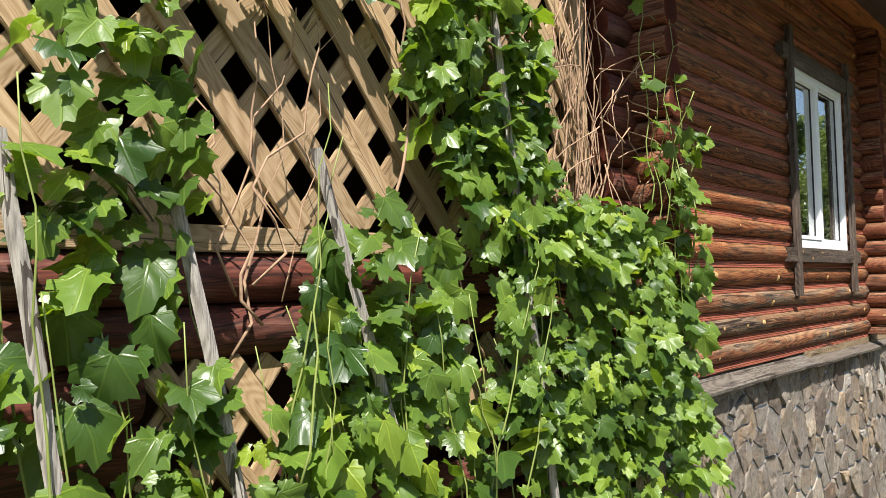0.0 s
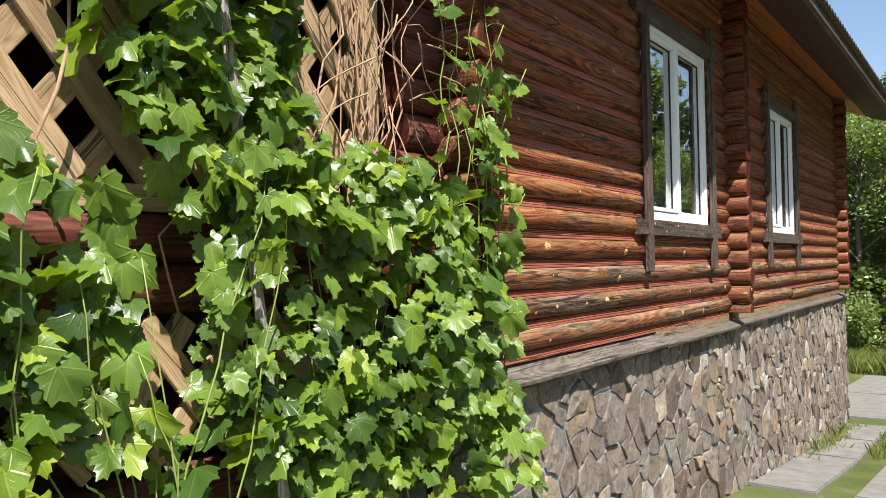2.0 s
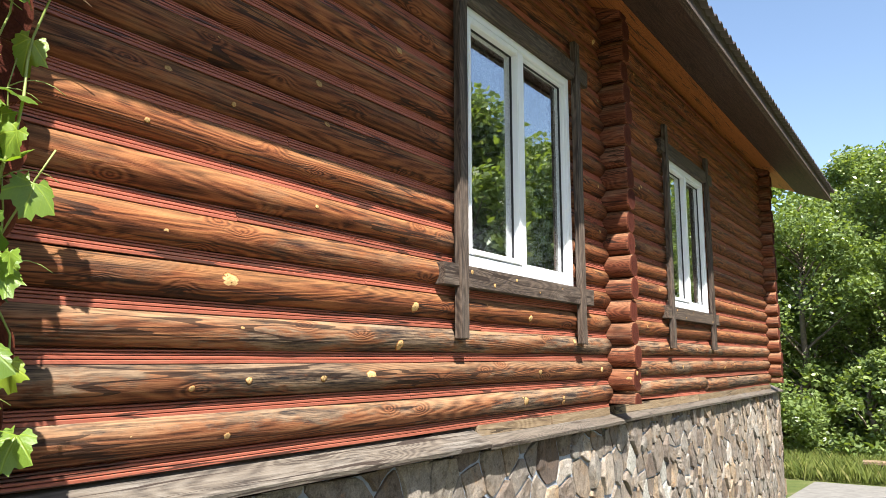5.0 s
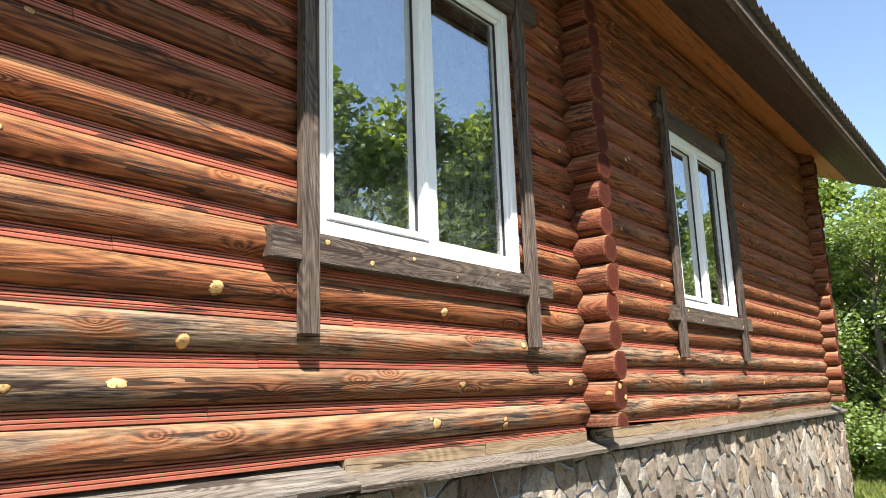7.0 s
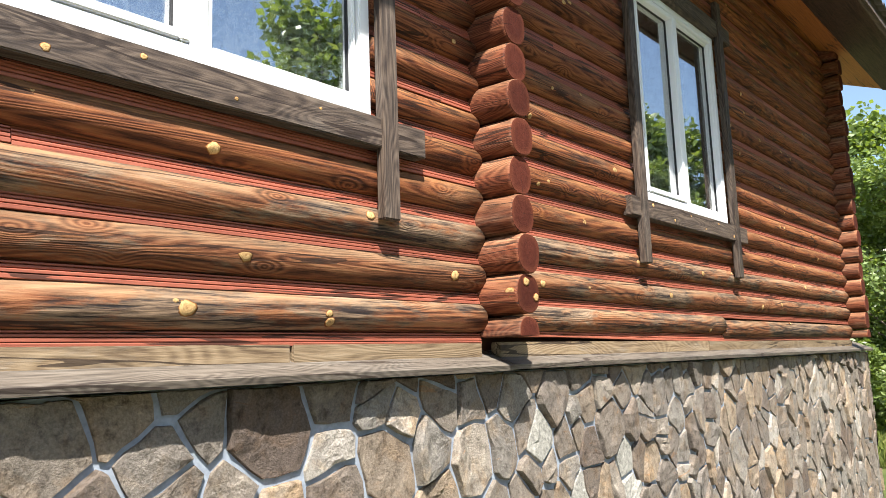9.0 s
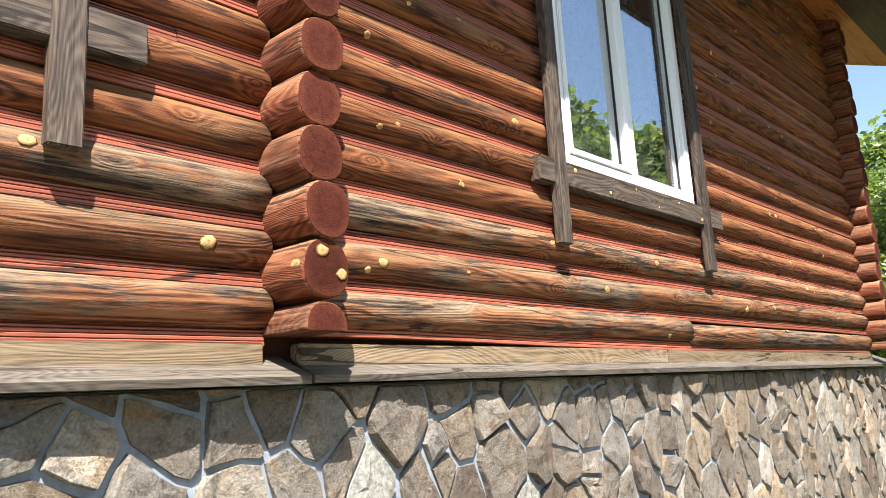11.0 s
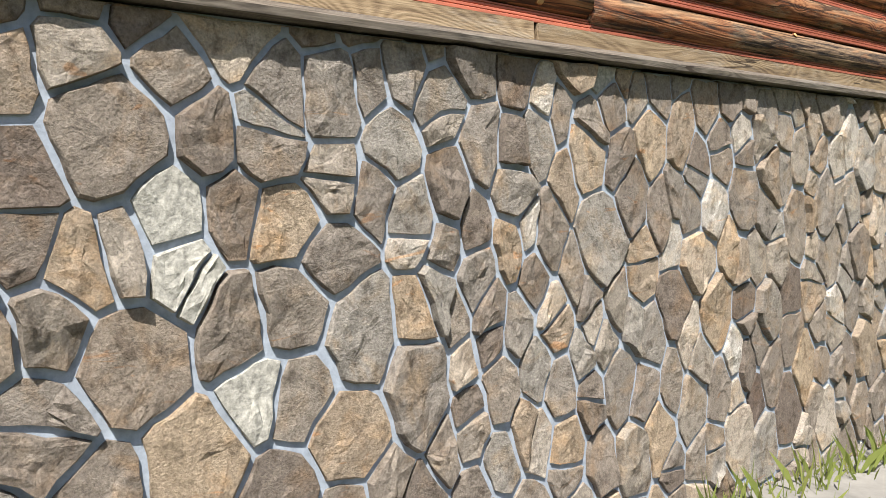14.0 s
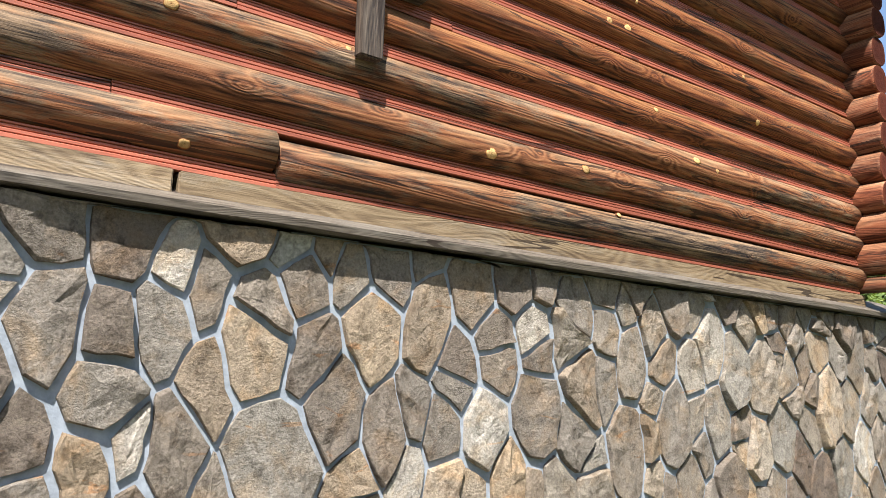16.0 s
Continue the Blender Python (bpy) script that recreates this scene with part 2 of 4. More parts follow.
def leaf_material(name, dark, light, young, island=False, veins=False):
    m, n, l, b = material(name, 0.34, 0.42)
    if island:
        rnd = n.new("ShaderNodeNewGeometry").outputs["Random Per Island"]
    else:
        rnd = n.new("ShaderNodeObjectInfo").outputs["Random"]
    f = noise_tex(n, l, coords(n, l, (1, 1, 1)), 40.0, 3.0)
    col = ramp(n, l, rnd, (0.0, dark), (0.62, light), (0.86, light), (1.0, young))
    col = blend(n, l, maths(n, l, "MULTIPLY", f, 0.45), col, blend(n, l, 1.0, col, (0.6, 0.66, 0.5), "MULTIPLY"))
    height = f
    if veins:
        tc, sep = n.new("ShaderNodeTexCoord"), n.new("ShaderNodeSeparateXYZ")
        l.new(tc.outputs["UV"], sep.inputs[0])
        x, y = sep.outputs["X"], maths(n, l, "SUBTRACT", sep.outputs["Y"], 0.08)
        turn = maths(n, l, "MULTIPLY", maths(n, l, "ARCTAN2", x, y), 1.0 / 0.86)
        off = maths(n, l, "ABSOLUTE", maths(n, l, "SUBTRACT", turn, maths(n, l, "ROUND", turn)))
        far = maths(n, l, "SQRT", maths(n, l, "ADD", maths(n, l, "MULTIPLY", x, x), maths(n, l, "MULTIPLY", y, y)))
        side = maths(n, l, "MULTIPLY", off, far)
        rib = n_ramp(n, l, side, 0.030, 0.006)
        twig = n_ramp(n, l, maths(n, l, "ABSOLUTE", maths(n, l, "SINE", maths(n, l, "SUBTRACT", maths(n, l, "MULTIPLY", far, 26.0), maths(n, l, "MULTIPLY", side, 30.0)))), 0.16, 0.04)
        mark = maths(n, l, "MAXIMUM", rib, maths(n, l, "MULTIPLY", twig, 0.45))
        col = blend(n, l, maths(n, l, "MULTIPLY", mark, 0.5), col, blend(n, l, 1.0, col, (1.9, 1.6, 1.5), "MULTIPLY"))
        height = maths(n, l, "SUBTRACT", maths(n, l, "MULTIPLY", f, 0.4), mark)
    l.new(col, b.inputs["Base Color"])
    tr = n.new("ShaderNodeBsdfTranslucent")
    l.new(blend(n, l, 1.0, col, (1.5, 1.5, 0.45), "MULTIPLY"), tr.inputs["Color"])
    mx = n.new("ShaderNodeMixShader")
    mx.inputs[0].default_value = 0.38
    l.new(b.outputs[0], mx.inputs[1])
    l.new(tr.outputs[0], mx.inputs[2])
    l.new(mx.outputs[0], n["Material Output"].inputs["Surface"])
    bump(n, l, b, height, 0.35, 0.004)
    return m


def ring_material(name, rough, freq, *stops):
    """Sawn wood seen end-on: growth rings and fine cracks round the heart, by the radius laid out in the UV map."""
    m, n, l, b = material(name, rough, 0.1)
    tc, sep = n.new("ShaderNodeTexCoord"), n.new("ShaderNodeSeparateXYZ")
    l.new(tc.outputs["UV"], sep.inputs[0])
    v, rnd = shifted(n, l, coords(n, l, (1, 1, 1)))
    f = noise_tex(n, l, v, 90.0, 5.0, 0.7)
    wide = noise_tex(n, l, v, 14.0, 3.0, 0.6)
    r = maths(n, l, "ADD", sep.outputs["X"], maths(n, l, "MULTIPLY", maths(n, l, "SUBTRACT", wide, 0.5), 0.22))
    col = ramp(n, l, r, *stops)
    lines = maths(n, l, "SINE", maths(n, l, "MULTIPLY", r, freq))
    dark = maths(n, l, "ADD", maths(n, l, "MULTIPLY", lines, 0.035), maths(n, l, "MULTIPLY", f, 0.7))
    col = blend(n, l, n_ramp(n, l, dark, 0.25, 0.6), blend(n, l, 1.0, col, (0.55, 0.5, 0.46), "MULTIPLY"), col)
    spoke = maths(n, l, "ABSOLUTE", maths(n, l, "SINE", maths(n, l, "ADD", maths(n, l, "MULTIPLY", sep.outputs["Y"], 9.4), maths(n, l, "MULTIPLY", rnd, 6.0))))
    crack = maths(n, l, "LESS_THAN", maths(n, l, "ADD", maths(n, l, "MULTIPLY", spoke, sep.outputs["X"]), maths(n, l, "MULTIPLY", wide, 0.06)), 0.045)
    col = blend(n, l, maths(n, l, "MULTIPLY", crack, 0.75), col, (0.018, 0.008, 0.006))
    hs = n.new("ShaderNodeHueSaturation")
    l.new(maths(n, l, "ADD", maths(n, l, "MULTIPLY", rnd, 0.55), 0.68), hs.inputs["Value"])
    l.new(col, hs.inputs["Color"])
    l.new(hs.outputs[0], b.inputs["Base Color"])
    bump(n, l, b, dark, 0.6, 0.005)
    return m


END = ring_material("painted_end_grain", 0.9, 70.0, (0.0, (0.11, 0.029, 0.018)), (0.6, (0.092, 0.024, 0.015)), (1.0, (0.15, 0.044, 0.025)))
KNOT = ring_material("pale_knot", 0.7, 26.0, (0.0, (0.36, 0.17, 0.06)), (0.16, (0.66, 0.44, 0.20)), (0.74, (0.70, 0.47, 0.21)), (0.88, (0.42, 0.19, 0.065)), (1.0, (0.10, 0.036, 0.018)))
STONE, STONE_MASS = stone_material("split_sandstone"), stone_material("split_sandstone_mass", True)
LEAF = leaf_material("vine_leaf", (0.05, 0.10, 0.018), (0.155, 0.24, 0.035), (0.25, 0.33, 0.035), False, True)
LEAVES = leaf_material("vine_leaf_mass", (0.036, 0.08, 0.016), (0.14, 0.225, 0.034), (0.24, 0.32, 0.035), True, True)
TREE_LEAF = leaf_material("tree_leaf", (0.10, 0.145, 0.045), (0.20, 0.26, 0.09), (0.29, 0.34, 0.14), True)
GRASS = leaf_material("grass_blade", (0.10, 0.13, 0.035), (0.21, 0.24, 0.07), (0.36, 0.33, 0.14), True)
STEM = plain("green_shoot", (0.20, 0.24, 0.06), 0.5)
CANE = plain("dry_cane", (0.34, 0.22, 0.14), 0.8, 0.2, 0.3, 40.0, 0.4)
BARK = plain("bark", (0.14, 0.11, 0.085), 0.9, 0.2, 0.4, 12.0, 0.8)


def glass_material():
    m = bpy.data.materials.new("window_glass")
    m.use_nodes = True
    n, l = m.node_tree.nodes, m.node_tree.links
    n.remove(n["Principled BSDF"])
    t, g, f, mx = (n.new("ShaderNode" + k) for k in ("BsdfTransparent", "BsdfGlossy", "LayerWeight", "MixShader"))
    t.inputs["Color"].default_value = (0.86, 0.90, 0.89, 1)
    g.inputs["Roughness"].default_value = 0.0
    f.inputs["Blend"].default_value = 0.5
    l.new(maths(n, l, "ADD", maths(n, l, "MULTIPLY", maths(n, l, "POWER", f.outputs["Facing"], 3.0), 0.45), 0.50), mx.inputs[0])
    l.new(t.outputs[0], mx.inputs[1])
    l.new(g.outputs[0], mx.inputs[2])
    l.new(mx.outputs[0], n["Material Output"].inputs["Surface"])
    return m


def lace_material():
    m, n, l, b = material("white_lace", 0.9, 0.1)
    b.inputs["Base Color"].default_value = (0.88, 0.89, 0.90, 1)
    v = coords(n, l, (1, 1, 1))
    pos = n.new("ShaderNodeSeparateXYZ")
    l.new(v, pos.inputs[0])
    flat = n.new("ShaderNodeCombineXYZ")
    l.new(pos.outputs["Y"], flat.inputs["X"])
    l.new(pos.outputs["Z"], flat.inputs["Y"])

    def blooms(scale, petals, reach):
        vo, gap, part_of = n.new("ShaderNodeTexVoronoi"), n.new("ShaderNodeVectorMath"), n.new("ShaderNodeSeparateXYZ")
        vo.voronoi_dimensions, vo.inputs["Scale"].default_value, vo.inputs["Randomness"].default_value = "2D", scale, 0.75
        l.new(flat.outputs[0], vo.inputs["Vector"])
        gap.operation = "SUBTRACT"
        l.new(flat.outputs[0], gap.inputs[0])
        l.new(vo.outputs["Position"], gap.inputs[1])
        l.new(gap.outputs[0], part_of.inputs[0])
        ang = maths(n, l, "ARCTAN2", part_of.outputs["X"], part_of.outputs["Y"])
        lobe = maths(n, l, "ADD", maths(n, l, "MULTIPLY", maths(n, l, "ABSOLUTE", maths(n, l, "COSINE", maths(n, l, "MULTIPLY", ang, petals))), 0.7), 0.3)
        size = maths(n, l, "MULTIPLY", lobe, reach)
        body = maths(n, l, "LESS_THAN", vo.outputs["Distance"], size)
        heart = maths(n, l, "GREATER_THAN", vo.outputs["Distance"], reach * 0.2)
        return maths(n, l, "MULTIPLY", body, heart)
    wild = noise_tex(n, l, v, 3.2, 2.0, 0.5)
    flower = maths(n, l, "MULTIPLY", blooms(12.0, 2.5, 0.52), n_ramp(n, l, wild, 0.42, 0.5))
    sprig = maths(n, l, "MULTIPLY", blooms(27.0, 1.0, 0.55), n_ramp(n, l, wild, 0.38, 0.46))
    hem = n_ramp(n, l, maths(n, l, "ABSOLUTE", maths(n, l, "SINE", maths(n, l, "ADD", maths(n, l, "MULTIPLY", pos.outputs["Z"], 38.0), maths(n, l, "MULTIPLY", maths(n, l, "ABSOLUTE", maths(n, l, "SINE", maths(n, l, "MULTIPLY", pos.outputs["Y"], 26.0))), 2.2)))), 0.25, 0.15)
    hem = maths(n, l, "MULTIPLY", hem, maths(n, l, "LESS_THAN", pos.outputs["Z"], 1.95))
    figure = maths(n, l, "MAXIMUM", maths(n, l, "MAXIMUM", flower, sprig), hem)
    cover = maths(n, l, "ADD", maths(n, l, "MULTIPLY", figure, 0.80), 0.16)
    t = n.new("ShaderNodeBsdfTransparent")
    mx = n.new("ShaderNodeMixShader")
    l.new(cover, mx.inputs[0])
    l.new(t.outputs[0], mx.inputs[1])
    l.new(b.outputs[0], mx.inputs[2])
    l.new(mx.outputs[0], n["Material Output"].inputs["Surface"])
    return m


def ground_material():
    m, n, l, b = material("grassy_ground", 0.95, 0.1)
    v = coords(n, l, (1, 1, 1))
    a, c = noise_tex(n, l, v, 0.9, 6.0, 0.65), noise_tex(n, l, v, 30.0, 5.0, 0.7)
    col = ramp(n, l, a, (0.35, (0.07, 0.10, 0.03)), (0.55, (0.12, 0.14, 0.045)), (0.7, (0.22, 0.18, 0.11)))
    col = blend(n, l, c, col, blend(n, l, 1.0, col, (0.5, 0.5, 0.45), "MULTIPLY"))
    l.new(col, b.inputs["Base Color"])
    bump(n, l, b, c, 0.6, 0.03)
    return m


GLASS, LACE, GROUND = glass_material(), lace_material(), ground_material()


# ---- mesh helpers ----
def mesh_of(name, bm, mat, smooth=False):
    bmesh.ops.recalc_face_normals(bm, faces=bm.faces)
    me = bpy.data.meshes.new(name)
    bm.to_mesh(me)
    bm.free()
    me.materials.append(mat)
    if smooth:
        me.polygons.foreach_set("use_smooth", [True] * len(me.polygons))
    return me


def part(name, bm, mat, parent=None, label="", smooth=False):
    """Links a bmesh as one mesh object under a thing or a part."""
    ob = new(name, mesh_of(name, bm, mat, smooth))
    ob.parent = parent
    return tagged(ob, label)


def empty(name, at=(0, 0, 0)):
    ob = new(name)
    ob.location = at
    return ob


def add_box(bm, lo, hi, bevel=0.0):
    r = bmesh.ops.create_cube(bm, size=1.0)
    for v in r["verts"]:
        v.co = Vector([a + (b - a) * (c + 0.5) for a, b, c in zip(lo, hi, v.co)])
    if bevel:
        bmesh.ops.bevel(bm, geom=list({e for v in r["verts"] for e in v.link_edges}), offset=bevel, segments=2, affect="EDGES")
    return bm


def box(lo, hi, bevel=0.0):
    return add_box(bmesh.new(), lo, hi, bevel)


def tube(bm, pts, radii, sides=8, caps=True):
    """A bent, tapering tube through points."""
    rings = []
    for i, p in enumerate(pts):
        p = Vector(p)
        d = (Vector(pts[min(i + 1, len(pts) - 1)]) - Vector(pts[max(i - 1, 0)])).normalized()
        u = d.cross(Vector((0.31, 0.17, 0.93)) if abs(d.z) < 0.9 else Vector((1, 0, 0))).normalized()
        w = d.cross(u)
        rings.append([bm.verts.new(p + radii[i] * (math.cos(a) * u + math.sin(a) * w)) for a in (2 * math.pi * k / sides for k in range(sides))])
    for a, b in zip(rings, rings[1:]):
        for k in range(sides):
            bm.faces.new((a[k], a[(k + 1) % sides], b[(k + 1) % sides], b[k]))
    if caps:
        bm.faces.new(rings[0])
        bm.faces.new(rings[-1])
    return bm


# ---- plan ----
FACE = -1.79           # crest of the logs
PITCH, FIRST = 0.163, 0.97
COURSES = 18
SILL_Z = 0.80
TOP = 3.87
CORNER_1, CORNER_2, CORNER_3 = 4.45, 8.95, 14.88
WINDOWS = ((6.87, 8.26, 1.672, 3.10), (10.42, 11.715, 1.668, 3.045))


def ground_z(y):
    return float(np.interp(y, (-60, 1, 11.5, 15, 26, 60, 400), (0.6, 0.08, -1.02, -1.25, -1.75, -2.0, -2.0)))


# ---- ground ----
bm = bmesh.new()
xs = [-400, -60, -20, -8, -4, -1.8, -0.5, 1, 3, 8, 20, 60, 400]
ys = [-400, -60, -20, -5, 1, 3, 5, 7, 9, 11.5, 13, 15, 18, 22, 26, 40, 60, 400]
grid = [[bm.verts.new((x, y, ground_z(y))) for y in ys] for x in xs]
for a, b in zip(grid, grid[1:]):
    for k in range(len(ys) - 1):
        bm.faces.new((a[k], b[k], b[k + 1], a[k + 1]))
tagged(part("ground", bm, GROUND), "sloping grassy ground with bare earth", "ground", kind="structure")

# ---- house shell ----
bm = bmesh.new()
(a0, a1, az0, az1), (b0, b1, bz0, bz1) = WINDOWS
for lo, hi in (((-2.1, CORNER_1, SILL_Z), (-1.885, a0, TOP)), ((-2.1, a0, SILL_Z), (-1.885, a1, az0)), ((-2.1, a0, az1), (-1.885, a1, TOP)),
               ((-2.1, a1, SILL_Z), (-1.885, b0, TOP)), ((-2.1, b0, SILL_Z), (-1.885, b1, bz0)), ((-2.1, b0, bz1), (-1.885, b1, TOP)),
               ((-2.1, b1, SILL_Z), (-1.885, CORNER_3 + 0.05, TOP))):
    add_box(bm, lo, hi)
wall_front = tagged(part("wall_front", bm, BACK), "log wall of rounded brown-stained timber with red mouldings", "wall", kind="structure")
bm = bmesh.new()
for lo, hi in (((-7.0, CORNER_1, 0.8), (-2.1, CORNER_1 + 0.15, TOP)), ((-7.0, CORNER_3 - 0.1, 0.8), (-2.1, CORNER_3 + 0.05, TOP)), ((-7.15, CORNER_1, 0.8), (-7.0, CORNER_3 + 0.05, TOP)),
               ((-2.9, 8.78, 0.85), (-2.1, 8.92, TOP))):
    add_box(bm, lo, hi)
tagged(part("wall_inner", bm, ROOM), "plain plastered inner walls of the dim rooms", "wall", kind="structure")
bm = bmesh.new()
for lo, hi in (((-7.4, 4.30, -1.7), (-2.32, CORNER_1 - 0.005, TOP)), ((-7.4, CORNER_3 + 0.055, -1.7), (-2.32, 15.33, 0.78)), ((-7.4, CORNER_1, -1.7), (-7.155, CORNER_3 + 0.05, TOP))):
    add_box(bm, lo, hi)
tagged(part("wall_back", bm, BACK), "dark outer walls on the far sides of the house", "wall", kind="structure")
tagged(part("floor_inner", box((-7.0, CORNER_1, 0.70), (-1.9, CORNER_3, 0.798)), ROOM), "plain floor of the dim rooms", "floor", kind="structure")
tagged(part("ceiling", box((-7.0, CORNER_1, TOP + 0.005), (-2.0, CORNER_3 + 0.05, TOP + 0.06)), ROOM), "plain white ceiling of the dim rooms", "ceiling", kind="structure")


def bulge(up, half=0.060):
    """How far the log's round stands out at a height above its middle."""
    return 0.054 + 0.046 * max(0.0, 1 - (up / half) ** 2) ** 0.55


def log_profile(k=11, half=0.060):
    """Cross-section of a rounded siding log, from bottom to top, as (out, up)."""
    ups = [half * math.sin(-math.pi / 2 + math.pi * i / k) for i in range(k + 1)]
    return [(0.0, -half)] + [(bulge(u), u) for u in ups] + [(0.0, half)]


def siding(y0, y1, z, seed, low):
    """One length of siding log, a little uneven along its run."""
    bm = bmesh.new()
    prof = log_profile()
    steps = max(2, int((y1 - y0) / 0.16))
    rings = []
    for i in range(steps + 1):
        y = y0 + (y1 - y0) * i / steps
        s = 1 + 0.07 * noise.noise((seed * 3.1, y * 1.3, 0))
        dz = 0.009 * noise.noise((seed * 1.7, y * 0.8, 5))
        rings.append([bm.verts.new((-1.890 + o * (0.5 + 0.5 * s) + 0.004 * noise.noise((y * 4, u * 30, seed)) + 0.003 * noise.noise((y * 1.1, 3, seed)), y, z + dz + u * s)) for o, u in prof])
    for a, b in zip(rings, rings[1:]):
        for k in range(len(prof) - 1):
            bm.faces.new((a[k], b[k], b[k + 1], a[k + 1]))
        bm.faces.new((a[-1], b[-1], b[0], a[0]))
    bm.faces.new(rings[0])
    bm.faces.new(rings[-1])
    return part("log", bm, LOG_LOW if low else LOG, wall_front, smooth=True)


def moulding(y0, y1, z, seed, lift=0.0):
    """A red cover strip with two grooves, laid in the gap between two logs."""
    bm = bmesh.new()
    prof = [(0.0, -0.027)]
    for low, high, out in ((-0.027, -0.0135, 0.069), (-0.0115, -0.001, 0.066), (0.001, 0.010, 0.063), (0.012, 0.0195, 0.060)):
        prof += [(out - 0.004, low), (out, low + 0.002), (out, high - 0.002), (out - 0.003, high), (out - 0.018, high + 0.001)]
    prof += [(0.052, 0.027), (0.0, 0.027)]
    steps = max(1, int((y1 - y0) / 0.4))
    rings = []
    for i in range(steps + 1):
        y = y0 + (y1 - y0) * i / steps
        dz = 0.005 * noise.noise((seed * 2.3, y * 0.9, 9)) + lift * (i / steps - 0.5)
        rings.append([bm.verts.new((-1.885 + o * 1.0, y, z + dz + u * 0.96)) for o, u in prof])
    for a, b in zip(rings, rings[1:]):
        for k in range(len(prof)):
            j = (k + 1) % len(prof)
            bm.faces.new((a[k], b[k], b[j], a[j]))
    bm.faces.new(rings[0])
    bm.faces.new(rings[-1])
    return part("moulding", bm, TRIM, wall_front)


def spans(z, y0, y1, half):
    """The stretches of a course that no window interrupts."""
    out = [(y0, y1)]
    for w0, w1, z0, z1 in WINDOWS:
        if z0 - half < z < z1 + half and y0 < w0 < y1:
            out = [(y0, w0 - 0.012), (w1 + 0.012, y1)]
    return out


seed = 1
for n in range(COURSES):
    z = FIRST + PITCH * n
    for y0, y1 in ((4.50, 8.89), (9.00, 14.84)):
        for p0, p1 in spans(z, y0, y1, 0.06):
            seed += 1
            if n == 0 and p1 > 12:
                siding(p0, 11.49, z + 0.008, seed, True)
                siding(11.50, p1, z - 0.018, seed + 500, True)
                continue
            siding(p0, p1, z, seed, n < 3)
        for p0, p1 in spans(z + PITCH / 2, y0, y1, 0.02):
            seed += 1
            cut = p0 + (p1 - p0) * (0.35 + 0.3 * math.sin(seed * 1.9) ** 2)
            moulding(p0, cut - 0.0015, z + PITCH / 2, seed)
            moulding(cut + 0.0015, p1, z + PITCH / 2 + 0.003 * math.sin(seed), seed + 700)
moulding(4.47, 8.875, 0.888, 900)
moulding(9.03, 11.50, 0.905, 901, -0.03)
moulding(11.50, 14.80, 0.893, 902)


def disc(rows, place, uv_scale=1.0):
    """Rings of points round a heart, with the radius and the angle laid out in the UV map."""
    bm = bmesh.new()
    uv = bm.loops.layers.uv.new("UVMap")
    info, k, made = {}, len(rows[0][1]), []
    for ring, pts in rows:
        row = [bm.verts.new(place(p)) for p in pts]
        for i, v in enumerate(row):
            info[v] = (ring * uv_scale, i / k)
        made.append(row)
    heart = bm.verts.new(place(tuple(sum(p[j] for p in rows[-1][1]) / k for j in range(3))))
    info[heart] = (0.0, 0.0)
    for a, b in zip(made, made[1:]):
        for i in range(k):
            bm.faces.new((a[i], a[(i + 1) % k], b[(i + 1) % k], b[i]))
    for i in range(k):
        bm.faces.new((made[-1][i], made[-1][(i + 1) % k], heart))
    for f in bm.faces:
        for lp in f.loops:
            lp[uv].uv = info[lp.vert]
    return bm


def oval(size, tall, seed, *rings):
    """Uneven ovals as (radius, points), points as (out, along, up)."""
    rng = random.Random(seed)
    k = 14
    wob = [1 + rng.uniform(-0.13, 0.13) for _ in range(k)]
    return [(r, [(out, r * size * w * math.cos(2 * math.pi * i / k), r * size * tall * w * math.sin(2 * math.pi * i / k)) for i, w in enumerate(wob)]) for r, out in rings]


def knot(y, z_of, size, seed):
    """A pale oval branch knot cut flush with the log's round."""
    z, lift = z_of

    def place(p):
        up = max(-0.0595, min(0.0595, p[2] + lift))
        return (-1.890 + bulge(up) + p[0], y + p[1], z + up)
    tall = 0.72 + 0.2 * (seed * 0.37 % 1)
    return part("knot", disc(oval(size * 1.3, tall, seed, (1.0, -0.008), (0.95, -0.0005), (0.45, 0.0006)), place), KNOT, wall_front, "pale sawn branch knot", True)


def stub(parent, at, axis, size, seed):
    """A pale sawn branch stub: a low oval on a flat or end face."""
    def place(p):
        return (at[0] + p[0], at[1] + p[1], at[2] + p[2]) if axis == 0 else (at[0] + p[1], at[1] - p[0], at[2] + p[2])
    return part("knot", disc(oval(size, 0.85, seed, (1.0, -0.003), (0.92, 0.0008), (0.45, 0.0012)), place), KNOT, parent, "pale sawn branch knot", True)


rng = random.Random(4)
KNOTS = [(6.12, 1, 0.0, 0.030), (7.72, 1, 0.0, 0.022), (7.53, 0, 0.0, 0.024), (7.61, 3, -0.02, 0.02), (6.44, 3, -0.02, 0.026), (8.69, 1, 0.0, 0.02), (9.31, 1, 0.0, 0.019),
         (10.67, 1, 0.0, 0.02), (11.23, 1, 0.01, 0.018), (11.17, 2, 0.0, 0.018), (5.35, 3, 0.0, 0.034), (8.24, 2, 0.02, 0.018), (8.05, 0, -0.03, 0.016), (5.0, 0, 0.0, 0.022)]
for i, (y, n, up, s) in enumerate(KNOTS):
    knot(y, (FIRST + PITCH * n, up), s, i)
